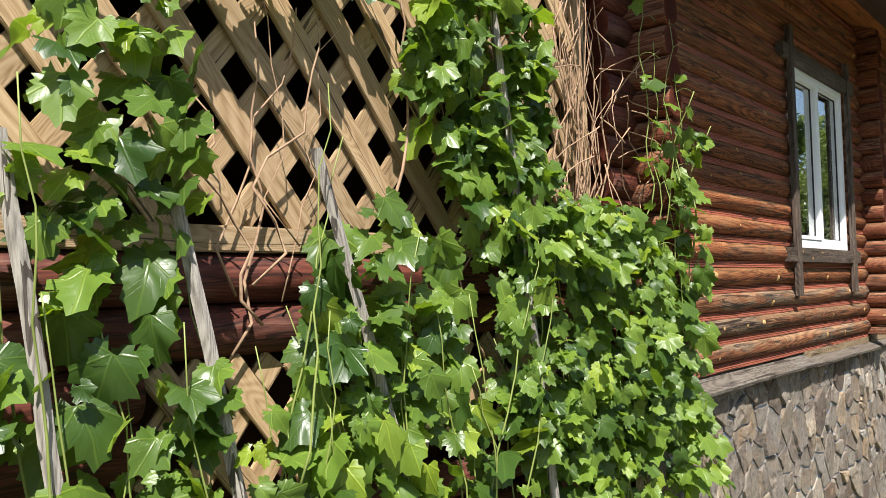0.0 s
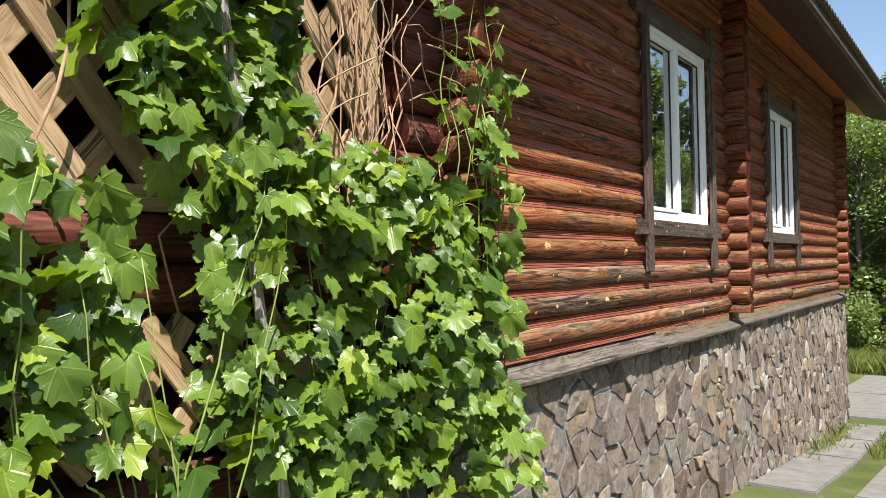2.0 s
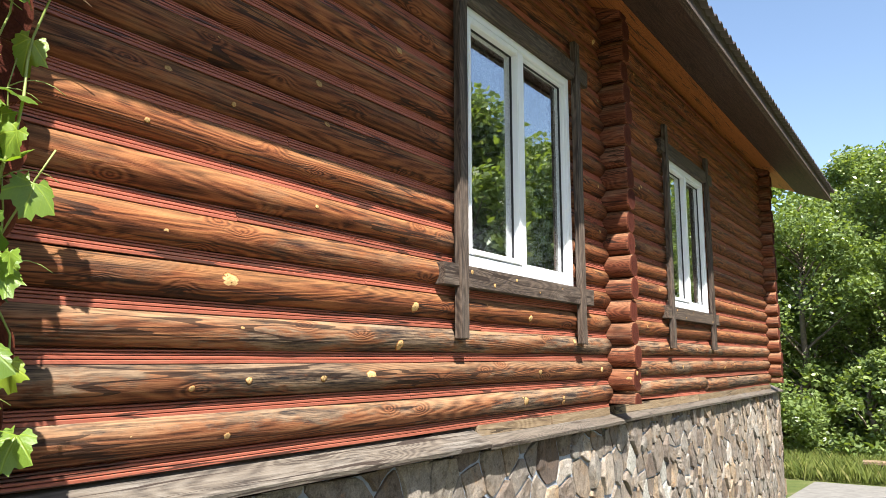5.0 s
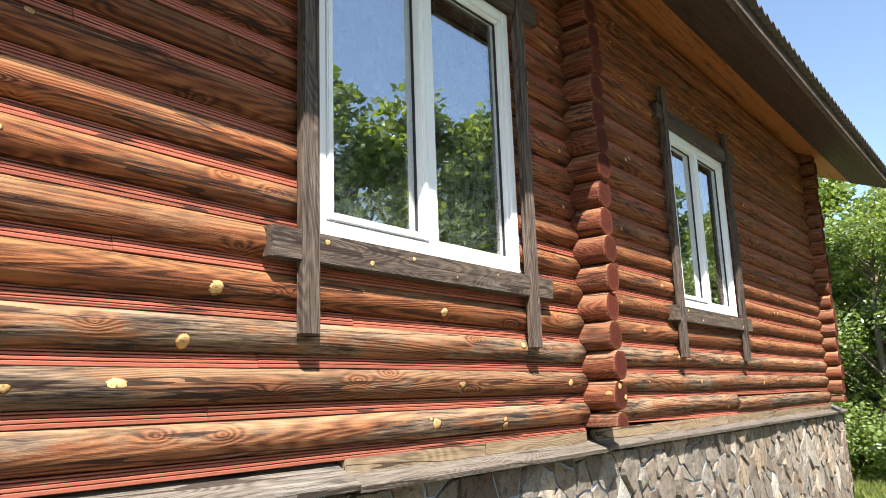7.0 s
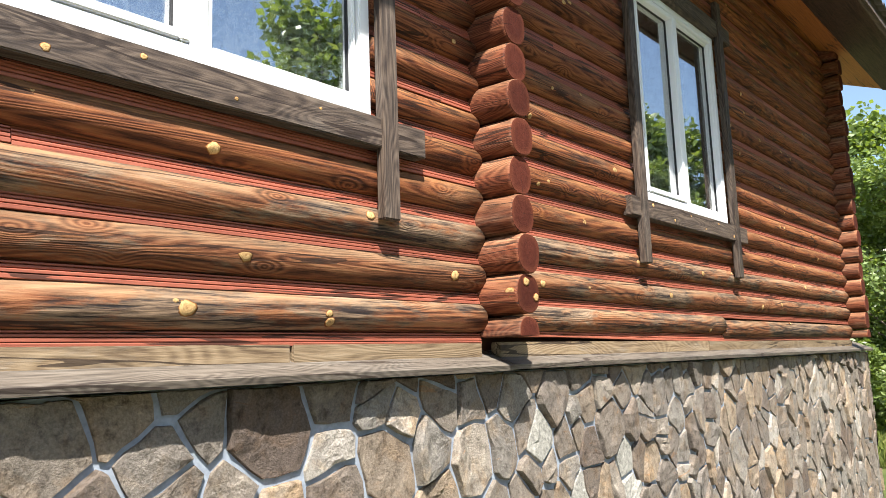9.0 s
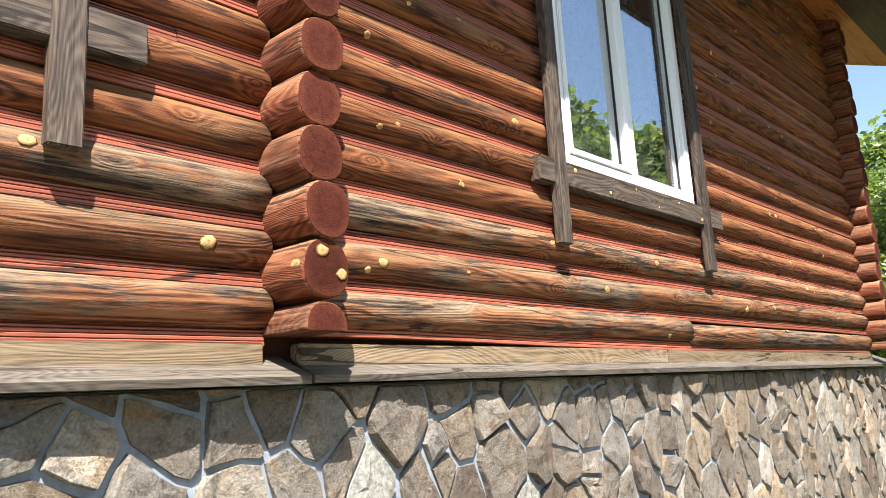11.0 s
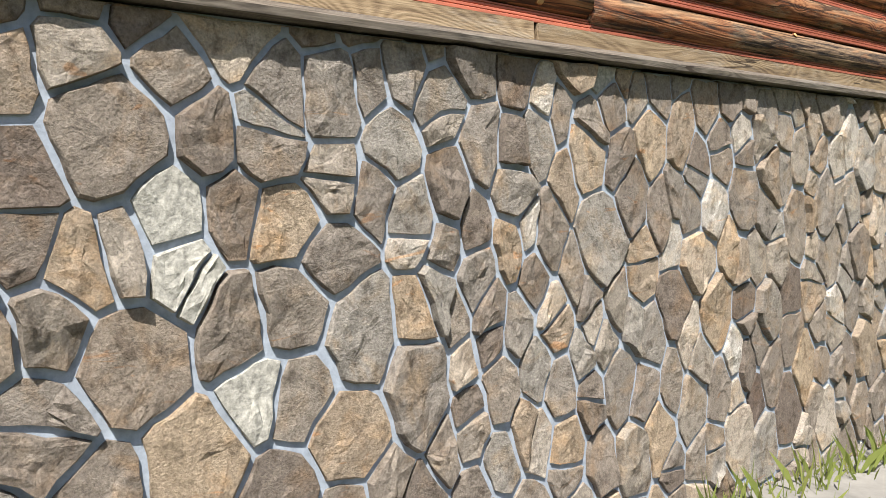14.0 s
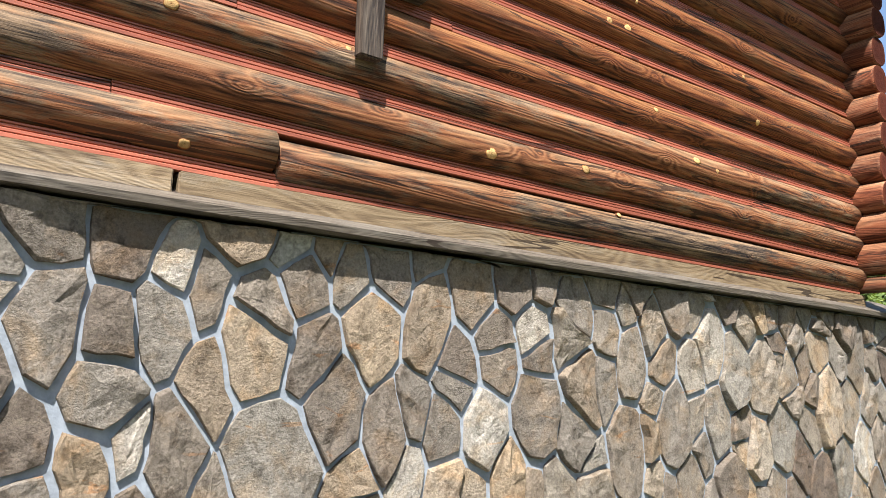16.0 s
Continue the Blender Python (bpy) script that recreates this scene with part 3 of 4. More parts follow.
for i in range(150):
    n = rng.randrange(0, 17)
    y = rng.uniform(4.7, 13.9)
    if 8.8 < y < 9.1 or any(z0 - 0.1 < FIRST + PITCH * n < z1 + 0.1 and w0 - 0.1 < y < w1 + 0.1 for w0, w1, z0, z1 in WINDOWS):
        continue
    knot(y, (FIRST + PITCH * n, rng.uniform(-0.035, 0.035)), rng.choice((0.009, 0.011, 0.013, 0.016, 0.021)), 100 + i)


def cross_log(parent, y, z, x0, x1, r, seed, half=False, along_y=False, mat=None):
    """A round log end standing out from the wall, its cut face painted dark red."""
    k, bm, rings = 20, bmesh.new(), []

    def around(i, s):
        a = 2 * math.pi * i / k
        q = r * s * (1 + 0.07 * noise.noise((seed * 1.3, math.cos(a), math.sin(a))))
        ca, sa = math.cos(a), math.sin(a)
        u = q * math.copysign(abs(ca) ** 0.86, ca)
        w = q * 1.05 * math.copysign(abs(sa) ** 0.8, sa)
        return u, max(w, -0.005) if half else w

    def place(x, u, w):
        return (y + u, x, z + w) if along_y else (x, y + u, z + w)
    for x, s in ((x0, 1.0), (0.5 * (x0 + x1), 1.02), (x1 - math.copysign(0.012, x1 - x0), 1.0), (x1, 0.96)):
        rings.append([bm.verts.new(place(x, *around(i, s))) for i in range(k)])
    for a, b in zip(rings, rings[1:]):
        for i in range(k):
            bm.faces.new((a[i], a[(i + 1) % k], b[(i + 1) % k], b[i]))
    bm.faces.new(rings[0])
    bm.faces.new(rings[-1])
    ob = part("log_end", bm, mat or LOG_X, parent, smooth=True)
    out = math.copysign(1.0, x1 - x0)
    rows = [(q, [(o, *around(i, 0.955 * q)) for i in range(k)]) for q, o in ((1.0, -0.002), (0.985, 0.002), (0.6, 0.0028), (0.25, 0.0035))]
    part("end_grain", disc(rows, lambda p: place(x1 + out * (p[0] + 0.0015 * noise.noise((p[1] * 40, p[2] * 40, seed))), p[1], p[2])), END, ob, "dark red painted cut face")
    return ob


for ci, y in enumerate((CORNER_1, CORNER_2, CORNER_3)):
    post = tagged(empty("log_corner", (0, 0, 0)), "stack of crossing log ends with dark red cut faces", "log corner", "log corners", "structure")
    tip = (-1.60, -1.63, -1.66)[ci]
    cross_log(post, y, 0.895, -2.05, tip, 0.070, 40 * ci, True)
    for n in range(18):
        cross_log(post, y + 0.006 * math.sin(n * 2.1), FIRST + PITCH * (n + 0.55), -2.05, tip + 0.010 * math.sin(n * 1.7), 0.079, 40 * ci + n + 1)
    if ci == 1:
        stub(post, (-1.665, y - 0.077, 1.063), 1, 0.026, 1)
        stub(post, (-1.6255, y - 0.015, 1.105), 0, 0.022, 2)
        stub(post, (-1.6255, y + 0.050, 1.045), 0, 0.020, 3)
    if ci == 0:
        for n in range(16):
            cross_log(post, -1.875, FIRST + PITCH * n, 4.45, 4.13 + 0.02 * math.sin(n * 2.4), 0.082, 300 + n, False, True, LOG_RED)

# fascia boards and ledge under the logs
bm_runs = ((7.02, 7.9), (7.91, 8.87), (8.99, 11.22), (11.235, 14.85))
for i, (y0, y1) in enumerate(bm_runs):
    part("fascia_board", box((-1.86, y0, SILL_Z + 0.002), (-1.812, y1, 0.872 - (0.0 if i < 3 else 0.004)), 0.004), BOARD, wall_front, "pale weathered board under the logs")
for i, (y0, y1, zz) in enumerate(((4.30, 7.00, 0.802), (7.005, 8.965, 0.790), (8.99, 15.38, 0.793))):
    bm = bmesh.new()
    steps = max(2, int((y1 - y0) / 0.12))
    rings = []
    rise, out = (0.055, -0.015) if i == 0 else ((0.06, -0.006), (0.06, 0.016))[i - 1]
    for k in range(steps + 1):
        y = y0 + (y1 - y0) * k / steps
        e = 0.007 * noise.noise((y * 2.2, i, 0))
        rings.append([bm.verts.new(p) for p in ((-1.90 if i == 0 else -1.98, y, zz + rise * 1.5), (-1.735 + e - out, y, zz - 0.010), (-1.727 + e - out, y, zz - 0.016), (-1.730 + e - out, y, zz - 0.036), (-1.98, y, zz - 0.036))])
    for a, b in zip(rings, rings[1:]):
        for k in range(5):
            bm.faces.new((a[k], b[k], b[(k + 1) % 5], a[(k + 1) % 5]))
    bm.faces.new(rings[0])
    bm.faces.new(rings[-1])
    tagged(part("ledge_board", bm, SILL), "grey weathered plank ledge capping the stone plinth", "ledge", "ledge boards", "structure")

# ---- roof ----
def roof_z(x):
    return TOP - 0.39 * (x + 1.8)


def slope_slab(x0, x1, y0, y1, up, thick):
    bm = bmesh.new()
    vs = [bm.verts.new((x, y, roof_z(x) + u)) for y in (y0, y1) for x, u in ((x0, up), (x1, up), (x1, up + thick), (x0, up + thick))]
    for f in ((0, 1, 2, 3), (7, 6, 5, 4), (0, 4, 5, 1), (1, 5, 6, 2), (2, 6, 7, 3), (3, 7, 4, 0)):
        bm.faces.new([vs[i] for i in f])
    return bm


roof = tagged(empty("roof"), "overhanging roof with orange soffit, dark eave boards and corrugated sheet", "roof", kind="structure")
R0, R1 = 3.5, 16.3
part("soffit", slope_slab(-2.10, -1.53, R0, R1, 0.0, 0.03), SOFFIT, roof, "orange varnished soffit boards")
part("eave_board", slope_slab(-1.525, -1.092, R0, R1, -0.012, 0.03), EAVE, roof, "wide dark brown eave board")
part("fascia", box((-1.088, R0, 3.565), (-1.06, R1, 3.735), 0.004), FASCIA, roof, "scratched dark brown fascia board")
part("fascia_strip", box((-1.060, R0, 3.568), (-1.042, R1, 3.602), 0.003), FASCIA, roof, "narrow strip along the fascia's foot")
bm = bmesh.new()
rows = []
steps = int((R1 - R0 + 0.1) / 0.025)
for k in range(steps + 1):
    y = R0 - 0.05 + k * 0.025
    w = 0.020 * math.copysign(abs(math.sin(y * 2 * math.pi / 0.15)) ** 0.5, math.sin(y * 2 * math.pi / 0.15))
    rows.append([bm.verts.new((x, y, roof_z(x) + 0.155 + w)) for x in (-1.0, -1.8, -4.6)] + [bm.verts.new((x, y, roof_z(x) + 0.149 + w)) for x in (-4.6, -1.0)])
for a, b in zip(rows, rows[1:]):
    for k in (0, 1, 2, 3, 4):
        bm.faces.new((a[k], b[k], b[(k + 1) % 5], a[(k + 1) % 5]))
part("roof_sheet", bm, ROOF, roof, "dark corrugated metal sheet", True)
bm = bmesh.new()
vs = [bm.verts.new(p) for p in ((-4.6, R0, roof_z(-4.6)), (-4.6, R1, roof_z(-4.6)), (-8.2, R1, 3.5), (-8.2, R0, 3.5))]
bm.faces.new(vs)
part("back_slope", bm, ROOF, roof)


for y in (CORNER_1 + 0.02, CORNER_3 - 0.02):
    bm = bmesh.new()
    vs = [[bm.verts.new((x, yy, z)) for x, z in ((-1.82, TOP), (-4.6, TOP), (-7.15, TOP), (-4.6, roof_z(-4.6) - 0.02), (-1.84, TOP + 0.02))] for yy in (y - 0.03, y + 0.03)]
    for a in vs:
        bm.faces.new(a)
    for k in range(5):
        bm.faces.new((vs[0][k], vs[0][(k + 1) % 5], vs[1][(k + 1) % 5], vs[1][k]))
    tagged(part("gable", bm, EAVE), "dark boarded gable under the roof", "gable", kind="structure")


# ---- windows ----
def window(index, y0, y1, z0, z1):
    """A white two-sash plastic window with glass and dark timber boards crossing round it."""
    w = tagged(empty("window_%d" % index), "white plastic two-sash window framed by dark crossing boards", "window", kind="structure")
    x0, x1 = -1.90, -1.80
    f = 0.052
    mid = 0.5 * (y0 + y1)
    bm = bmesh.new()
    for lo, hi in (((x0, y0, z0), (x1, y0 + f, z1)), ((x0, y1 - f, z0), (x1, y1, z1)), ((x0, y0 + f, z0), (x1, y1 - f, z0 + f + 0.012)), ((x0, y0 + f, z1 - f), (x1, y1 - f, z1)), ((x0, mid - 0.03, z0 + f), (x1 - 0.003, mid + 0.03, z1 - f))):
        add_box(bm, lo, hi, 0.004)
    part("frame", bm, PVC, w, "white plastic frame")
    for s0, s1, proud in ((y0 + f, mid - 0.03, 0.006), (mid + 0.03, y1 - f, -0.014)):
        bm = bmesh.new()
        s, g = (0.032 if proud > 0 else 0.018), 0.004
        lo, hi = z0 + f + 0.016, z1 - f - g
        a, b = s0 + g, s1 - g
        xx = x1 + proud
        for p, q in (((x0 + 0.01, a, lo), (xx, a + s, hi)), ((x0 + 0.01, b - s, lo), (xx, b, hi)), ((x0 + 0.01, a + s, lo), (xx, b - s, lo + s)), ((x0 + 0.01, a + s, hi - s), (xx, b - s, hi))):
            add_box(bm, p, q, 0.005)
        sash = part("sash", bm, PVC, w, "white plastic sash")
        bm = bmesh.new()
        for p, q in (((-1.850, a + s, lo + s), (-1.836, a + s + 0.006, hi - s)), ((-1.850, b - s - 0.006, lo + s), (-1.836, b - s, hi - s)), ((-1.850, a + s, lo + s), (-1.836, b - s, lo + s + 0.006)), ((-1.850, a + s, hi - s - 0.006), (-1.836, b - s, hi - s))):
            add_box(bm, p, q)
        part("gasket", bm, RUBBER, sash, "black rubber gasket")
        pane = part("pane", box((-1.848, a + s, lo + s), (-1.842, b - s, hi - s)), GLASS, sash, "clear reflecting glass")
        pane.visible_shadow = False
    xa, xb = -1.785, -1.745
    for yy in ((y0 - 0.07, y1 + 0.045) if index == 1 else (y0 - 0.10, y1 + 0.03)):
        part("upright_board", box((xa, yy - 0.04, z0 - 0.37), (xb, yy + 0.04, z1 + 0.27), 0.004), TRIM_Z, w, "dark weathered upright board")
    for zz, h in ((z0 - 0.058, 0.055), (z1 + 0.06, 0.058)):
        part("cross_board", box((xa - 0.03, y0 - 0.24, zz - h), (xb - 0.010, y1 + 0.24, zz + h), 0.004), TRIM_Y, w, "dark weathered cross board")
    for k in range(6):
        stub(w, (xb - 0.0102, y0 - 0.15 + (y1 - y0 + 0.3) * (k + 0.3 + 0.4 * math.sin(k * 2.7 + index) ** 2) / 6, z0 - 0.058 + 0.03 * math.sin(k * 3.1 + index)), 0, 0.011 + 0.004 * math.sin(k + index), k)
    return w


for i, (y0, y1, z0, z1) in enumerate(WINDOWS):
    window(i + 1, y0, y1, z0, z1)
    bm = bmesh.new()
    cols = 60
    v = [[bm.verts.new((-1.955 + 0.014 * math.sin(k * 0.9) + 0.01 * math.sin(k * 0.37), y0 - 0.05 + (y1 - y0 + 0.1) * k / cols, z)) for k in range(cols + 1)] for z in (z0 - 0.1, z1 + 0.1)]
    for k in range(cols):
        bm.faces.new((v[0][k], v[0][k + 1], v[1][k + 1], v[1][k]))
    tagged(part("lace_curtain", bm, LACE, smooth=True), "white floral lace curtain hanging behind the window", "curtain", "lace curtains")


# ---- veranda with lattice ----
LX = -1.9


def round_log(y0, y1, z, r, seed, parent, mat, x=-1.93):
    bm = bmesh.new()
    steps = max(2, int((y1 - y0) / 0.25))
    pts = [(x + 0.006 * noise.noise((seed, k, 1)), y0 + (y1 - y0) * k / steps, z + 0.006 * noise.noise((seed, k, 7))) for k in range(steps + 1)]
    tube(bm, pts, [r * (1 + 0.04 * noise.noise((seed, k, 3))) for k in range(steps + 1)], 14)
    return part("log", bm, mat, parent, smooth=True)


parapet = tagged(empty("veranda_wall"), "low veranda wall of dark red round logs", "wall", kind="structure")
for i, z in enumerate((1.475, 1.315)):
    round_log(-0.6, 4.02, z, 0.081, 700 + i, parapet, LOG_RED)
for i in range(8):
    z = 1.155 - 0.16 * i
    round_log(-0.6, 1.72 if i < 3 else 4.02, z, 0.081, 720 + i, parapet, LOG_RED)
part("rail", box((-1.985, -0.6, 1.552), (-1.872, 4.05, 1.632), 0.005), wood("pale_beam", (0.50, 0.375, 0.23), (0.42, 0.295, 0.17), (0.28, 0.18, 0.09), 1, 40.0), parapet, "pale timber rail")
part("post", box((-1.985, 3.93, 1.634), (-1.875, 4.05, 3.02), 0.006), LATTICE, parapet, "pale timber post")
part("top_rail", box((-1.985, -0.6, 2.94), (-1.873, 3.925, 3.03), 0.005), LATTICE, parapet, "pale timber top rail")
# near-black board that stands for the shade behind the lower lattice
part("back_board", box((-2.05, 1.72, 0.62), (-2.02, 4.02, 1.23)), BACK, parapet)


def lattice(name, y0, y1, z0, z1, label):
    """Two layers of crossing slats, clipped to a rectangle."""
    ob = tagged(empty(name), label, "lattice", kind="structure")
    slope = math.tan(radians(52))
    step, half = 0.24, 0.045
    for layer, sgn in ((0, -1), (1, 1)):
        c = y0 - (z1 - z0) / slope - 1
        while c < y1 + (z1 - z0) / slope + 1:
            c += step * (1 + 0.05 * noise.noise((c * 3, layer, 2)))
            ends = []
            for z in (z0, z1):
                ends.append((c + sgn * (z - z0) / slope, z))
            (p0, q0), (p1, q1) = ends
            t0, t1 = 0.0, 1.0
            d = p1 - p0
            for lim, side in ((y0, 1), (y1, -1)):
                t = (lim - p0) / d
                if side * d > 0:
                    t0 = max(t0, t)
                else:
                    t1 = min(t1, t)
            if t1 - t0 < 0.04:
                continue
            a = Vector((0, p0 + d * t0, q0 + (q1 - q0) * t0))
            b = Vector((0, p0 + d * t1, q0 + (q1 - q0) * t1))
            n = (b - a).length
            bm = box((-0.010, -half, 0), (0.010, half, n), 0.003)
            ax = (b - a).normalized()
            m = Matrix(((1, 0, 0, LX + 0.011 - 0.0225 * layer), (0, ax.z, ax.y, a.y), (0, -ax.y, ax.z, a.z), (0, 0, 0, 1)))
            slat = part("slat", bm, LATTICE, ob)
            slat.matrix_basis = m
    return ob


lattice("lattice", -0.5, 3.93, 1.634, 2.94, "pale wooden diamond lattice of crossing slats")
lattice("lattice", 1.73, 3.93, 0.80, 1.22, "pale wooden diamond lattice under the log rail")
# veranda's inner walls, their colour darkened to the shade seen through the slats
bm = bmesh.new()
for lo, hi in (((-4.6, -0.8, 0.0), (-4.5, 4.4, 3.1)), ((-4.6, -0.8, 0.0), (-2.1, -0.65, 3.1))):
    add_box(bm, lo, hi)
tagged(part("wall_veranda", bm, BACK), "inner walls of the veranda, coloured near black for the shade inside", "wall", kind="structure")
tagged(part("veranda_floor", box((-4.5, -0.65, 0.55), (-2.06, 4.39, 0.62)), EAVE), "dark board floor of the veranda", "floor", kind="structure")
tagged(part("veranda_ceiling", box((-4.6, -0.8, 3.04), (-1.87, 4.3, 3.12)), EAVE), "dark flat roof over the veranda", "ceiling", kind="structure")

# ---- grapevine ----
LOBES = ((0.0, 0.70, 0.62), (0.98, 0.60, 0.50), (-0.98, 0.60, 0.50), (2.0, 0.46, 0.52), (-2.0, 0.46, 0.52))


def leaf_shape(bm, m, rng, cup=0.25):
    """A five-lobed, toothed leaf with a notch at the stalk and a fold along its midrib."""
    ripple, lift = rng.uniform(0, 6), rng.uniform(0.8, 1.2)
    fold, droop, skew = rng.uniform(0.0, 0.4), rng.uniform(-0.1, 0.7), rng.uniform(-0.12, 0.12)

    uv = bm.loops.layers.uv.verify()
    spot = {}

    def at(x, y):
        v = bm.verts.new(m @ Vector((x + skew * y, y, fold * abs(x) - droop * (y - 0.2) ** 2 - cup * x * x + 0.05 * math.sin(8 * x + 6 * y + ripple))))
        spot[v] = (x, y)
        return v
    centre, ring, inner = at(0, 0.26), [], []
    n = 30
    for k in range(n):
        a = -2.78 + 5.56 * k / (n - 1)
        r = max(q * (1 - 0.36 * (abs(a - b) / w) ** 1.3) for b, q, w in LOBES)
        r = max(0.41, r) * (1.07 if k % 2 else 0.92) * (1 + rng.uniform(-0.05, 0.05)) * (lift if abs(a) < 0.5 else 1)
        x, y = r * math.sin(a), 0.26 + r * math.cos(a)
        ring.append(at(x, y))
        inner.append(at(x * 0.5, 0.26 + (y - 0.26) * 0.5))
    stalk = at(0, 0.08)
    faces = [bm.faces.new((centre, stalk, inner[0])), bm.faces.new((centre, inner[-1], stalk))]
    for k in range(n - 1):
        faces.append(bm.faces.new((inner[k], ring[k], ring[k + 1], inner[k + 1])))
        faces.append(bm.faces.new((centre, inner[k], inner[k + 1])))
    for f in faces:
        for lp in f.loops:
            lp[uv].uv = spot[lp.vert]


def leaf_pose(p, size, rng):
    """Leaves hang tip down and tilt their upper face to the sun."""
    face = (Vector((0.62, -0.42, 0.62)) + Vector((rng.gauss(0, 0.5), rng.gauss(0, 0.55), rng.gauss(0, 0.5)))).normalized()
    tip = Vector((rng.gauss(0, 0.3), rng.gauss(0, 0.45), -1))
    tip = (tip - face * tip.dot(face)).normalized()
    x = tip.cross(face)
    return Matrix((x.to_4d(), tip.to_4d(), face.to_4d(), Vector((0, 0, 0, 1)))).transposed().to_3x3().to_4x4(), size, p


rng = random.Random(21)
leaf_meshes = []
for k in range(8):
    bm = bmesh.new()
    leaf_shape(bm, Matrix.Identity(4), rng)
    me = mesh_of("leaf", bm, LEAF, True)
    leaf_meshes.append(me)

# clumps: along the wall, height, half-widths, distance out, depth, number of leaves, leaf size
CLUMPS = (
    (3.72, 1.20, 0.76, 0.60, -1.62, 0.20, 680, 0.090),
    (3.85, 0.70, 0.68, 0.45, -1.62, 0.16, 260, 0.088),
    (3.05, 2.25, 0.42, 0.50, -1.74, 0.10, 190, 0.10),
    (3.15, 1.80, 0.38, 0.30, -1.70, 0.12, 110, 0.10),
    (2.45, 1.30, 0.36, 0.40, -1.68, 0.12, 120, 0.115),
    (2.40, 0.95, 0.50, 0.35, -1.64, 0.13, 65, 0.11),
    (1.55, 1.78, 0.24, 0.50, -1.68, 0.10, 84, 0.115),
    (1.50, 1.05, 0.34, 0.36, -1.64, 0.10, 62, 0.115),
    (2.00, 0.80, 0.55, 0.30, -1.60, 0.12, 45, 0.11),
    (0.85, 1.30, 0.40, 0.80, -1.68, 0.12, 70, 0.12),
    (3.20, 0.62, 0.50, 0.42, -1.60, 0.15, 120, 0.105),
    (4.40, 0.55, 0.22, 0.35, -1.55, 0.10, 60, 0.09),
    (1.95, 2.55, 0.70, 0.22, -1.78, 0.06, 46, 0.11),
    (4.30, 1.72, 0.17, 0.60, -1.47, 0.06, 22, 0.10),
    (3.00, 2.35, 0.36, 0.45, -1.68, 0.10, 120, 0.10),
    (3.50, 1.62, 0.48, 0.18, -1.60, 0.14, 90, 0.10),
)
vine = tagged(empty("grapevine", (-1.7, 3.0, ground_z(3.0))), "leafy green grapevine climbing the lattice and log corner", "vine")
bm_mass = bmesh.new()
spots = []
for cy, cz, ry, rz, cx, dx, count, size in CLUMPS:
    for _ in range(count):
        a, q = rng.uniform(0, 2 * math.pi), math.sqrt(rng.random()) ** 0.9
        y, z = cy + ry * q * math.cos(a), cz + rz * q * math.sin(a)
        z += 0.05 * noise.noise((y * 5, z * 5, 1))
        if z < ground_z(y) + 0.05:
            continue
        x = cx + dx * (rng.random() ** 0.6 * 2 - 1) * (1.05 - 0.6 * q)
        spots.append((Vector((x, y, z)), size * rng.uniform(0.5, 1.45)))
rng.shuffle(spots)
spots.sort(key=lambda s: -s[0].x)
singles = 240
for i, (p, size) in enumerate(spots):
    rot, size, p = leaf_pose(p, size, rng)
    m = Matrix.Translation(p) @ rot @ Matrix.Scale(size, 4)
    if i < singles:
        ob = new("leaf", rng.choice(leaf_meshes))
        ob.parent = vine
        ob.matrix_basis = Matrix.Translation(-vine.location) @ m
    else:
        leaf_shape(bm_mass, m @ Matrix.Translation((0, -0.3, 0)), rng)
me = bpy.data.meshes.new("foliage")
bm_mass.to_mesh(me)
bm_mass.free()
me.materials.append(LEAVES)
me.polygons.foreach_set("use_smooth", [True] * len(me.polygons))
foliage = new("foliage", me)
foliage.parent = vine
foliage.location = -vine.location
tagged(foliage, kind="stuff")


def shoot(name, pts, r, mat, label=""):
    bm = bmesh.new()
    tube(bm, [Vector(p) - vine.location for p in pts], [r * (1 - 0.6 * k / len(pts)) for k in range(len(pts))], 6)
    return part(name, bm, mat, vine, label, True)


for k in range(46):
    y = rng.uniform(1.1, 4.4)
    z = ground_z(y) + rng.uniform(0.0, 0.9)
    x = -1.62 + rng.uniform(-0.1, 0.08)
    pts = [(x, y, z)]
    dy = rng.uniform(-0.25, 0.25)
    for s in range(9):
        x += rng.uniform(-0.03, 0.025)
        y += dy * 0.12 + rng.uniform(-0.025, 0.025)
        z += rng.uniform(0.08, 0.16)
        pts.append((max(-1.85, x), y, z))
    shoot("shoot", pts, 0.0042, STEM)
for k in range(34):
    y = rng.gauss(3.86, 0.10) if k < 18 else rng.uniform(1.9, 3.6)
    x = -1.82 + rng.uniform(-0.02, 0.07)
    z0, z1 = (rng.uniform(1.2, 1.8), rng.uniform(2.6, 3.3)) if k < 18 else (rng.uniform(1.2, 1.6), rng.uniform(2.0, 2.9))
    n = 9
    pts = [(x + 0.03 * noise.noise((k, s * 0.5, 3)), y + 0.20 * noise.noise((k, s * 0.45, 8)) + 0.03 * noise.noise((k, s * 1.3, 4)) + (0.0 if k < 18 else 0.03 * s * math.sin(k)), z0 + (z1 - z0) * s / n) for s in range(n + 1)]
    shoot("cane", pts, rng.uniform(0.0025, 0.007), CANE, "dry brown cane")
for k in range(22):
    y, z = rng.uniform(3.7, 4.35), rng.uniform(1.9, 2.6)
    a = rng.uniform(0, 2 * math.pi)
    pts = [(-1.66 + 0.04 * math.sin(s + k), y + 0.07 * s * math.cos(a), z + 0.06 * s * math.sin(a) - 0.004 * s * s) for s in range(7)]
    shoot("twig", pts, 0.0035, CANE)
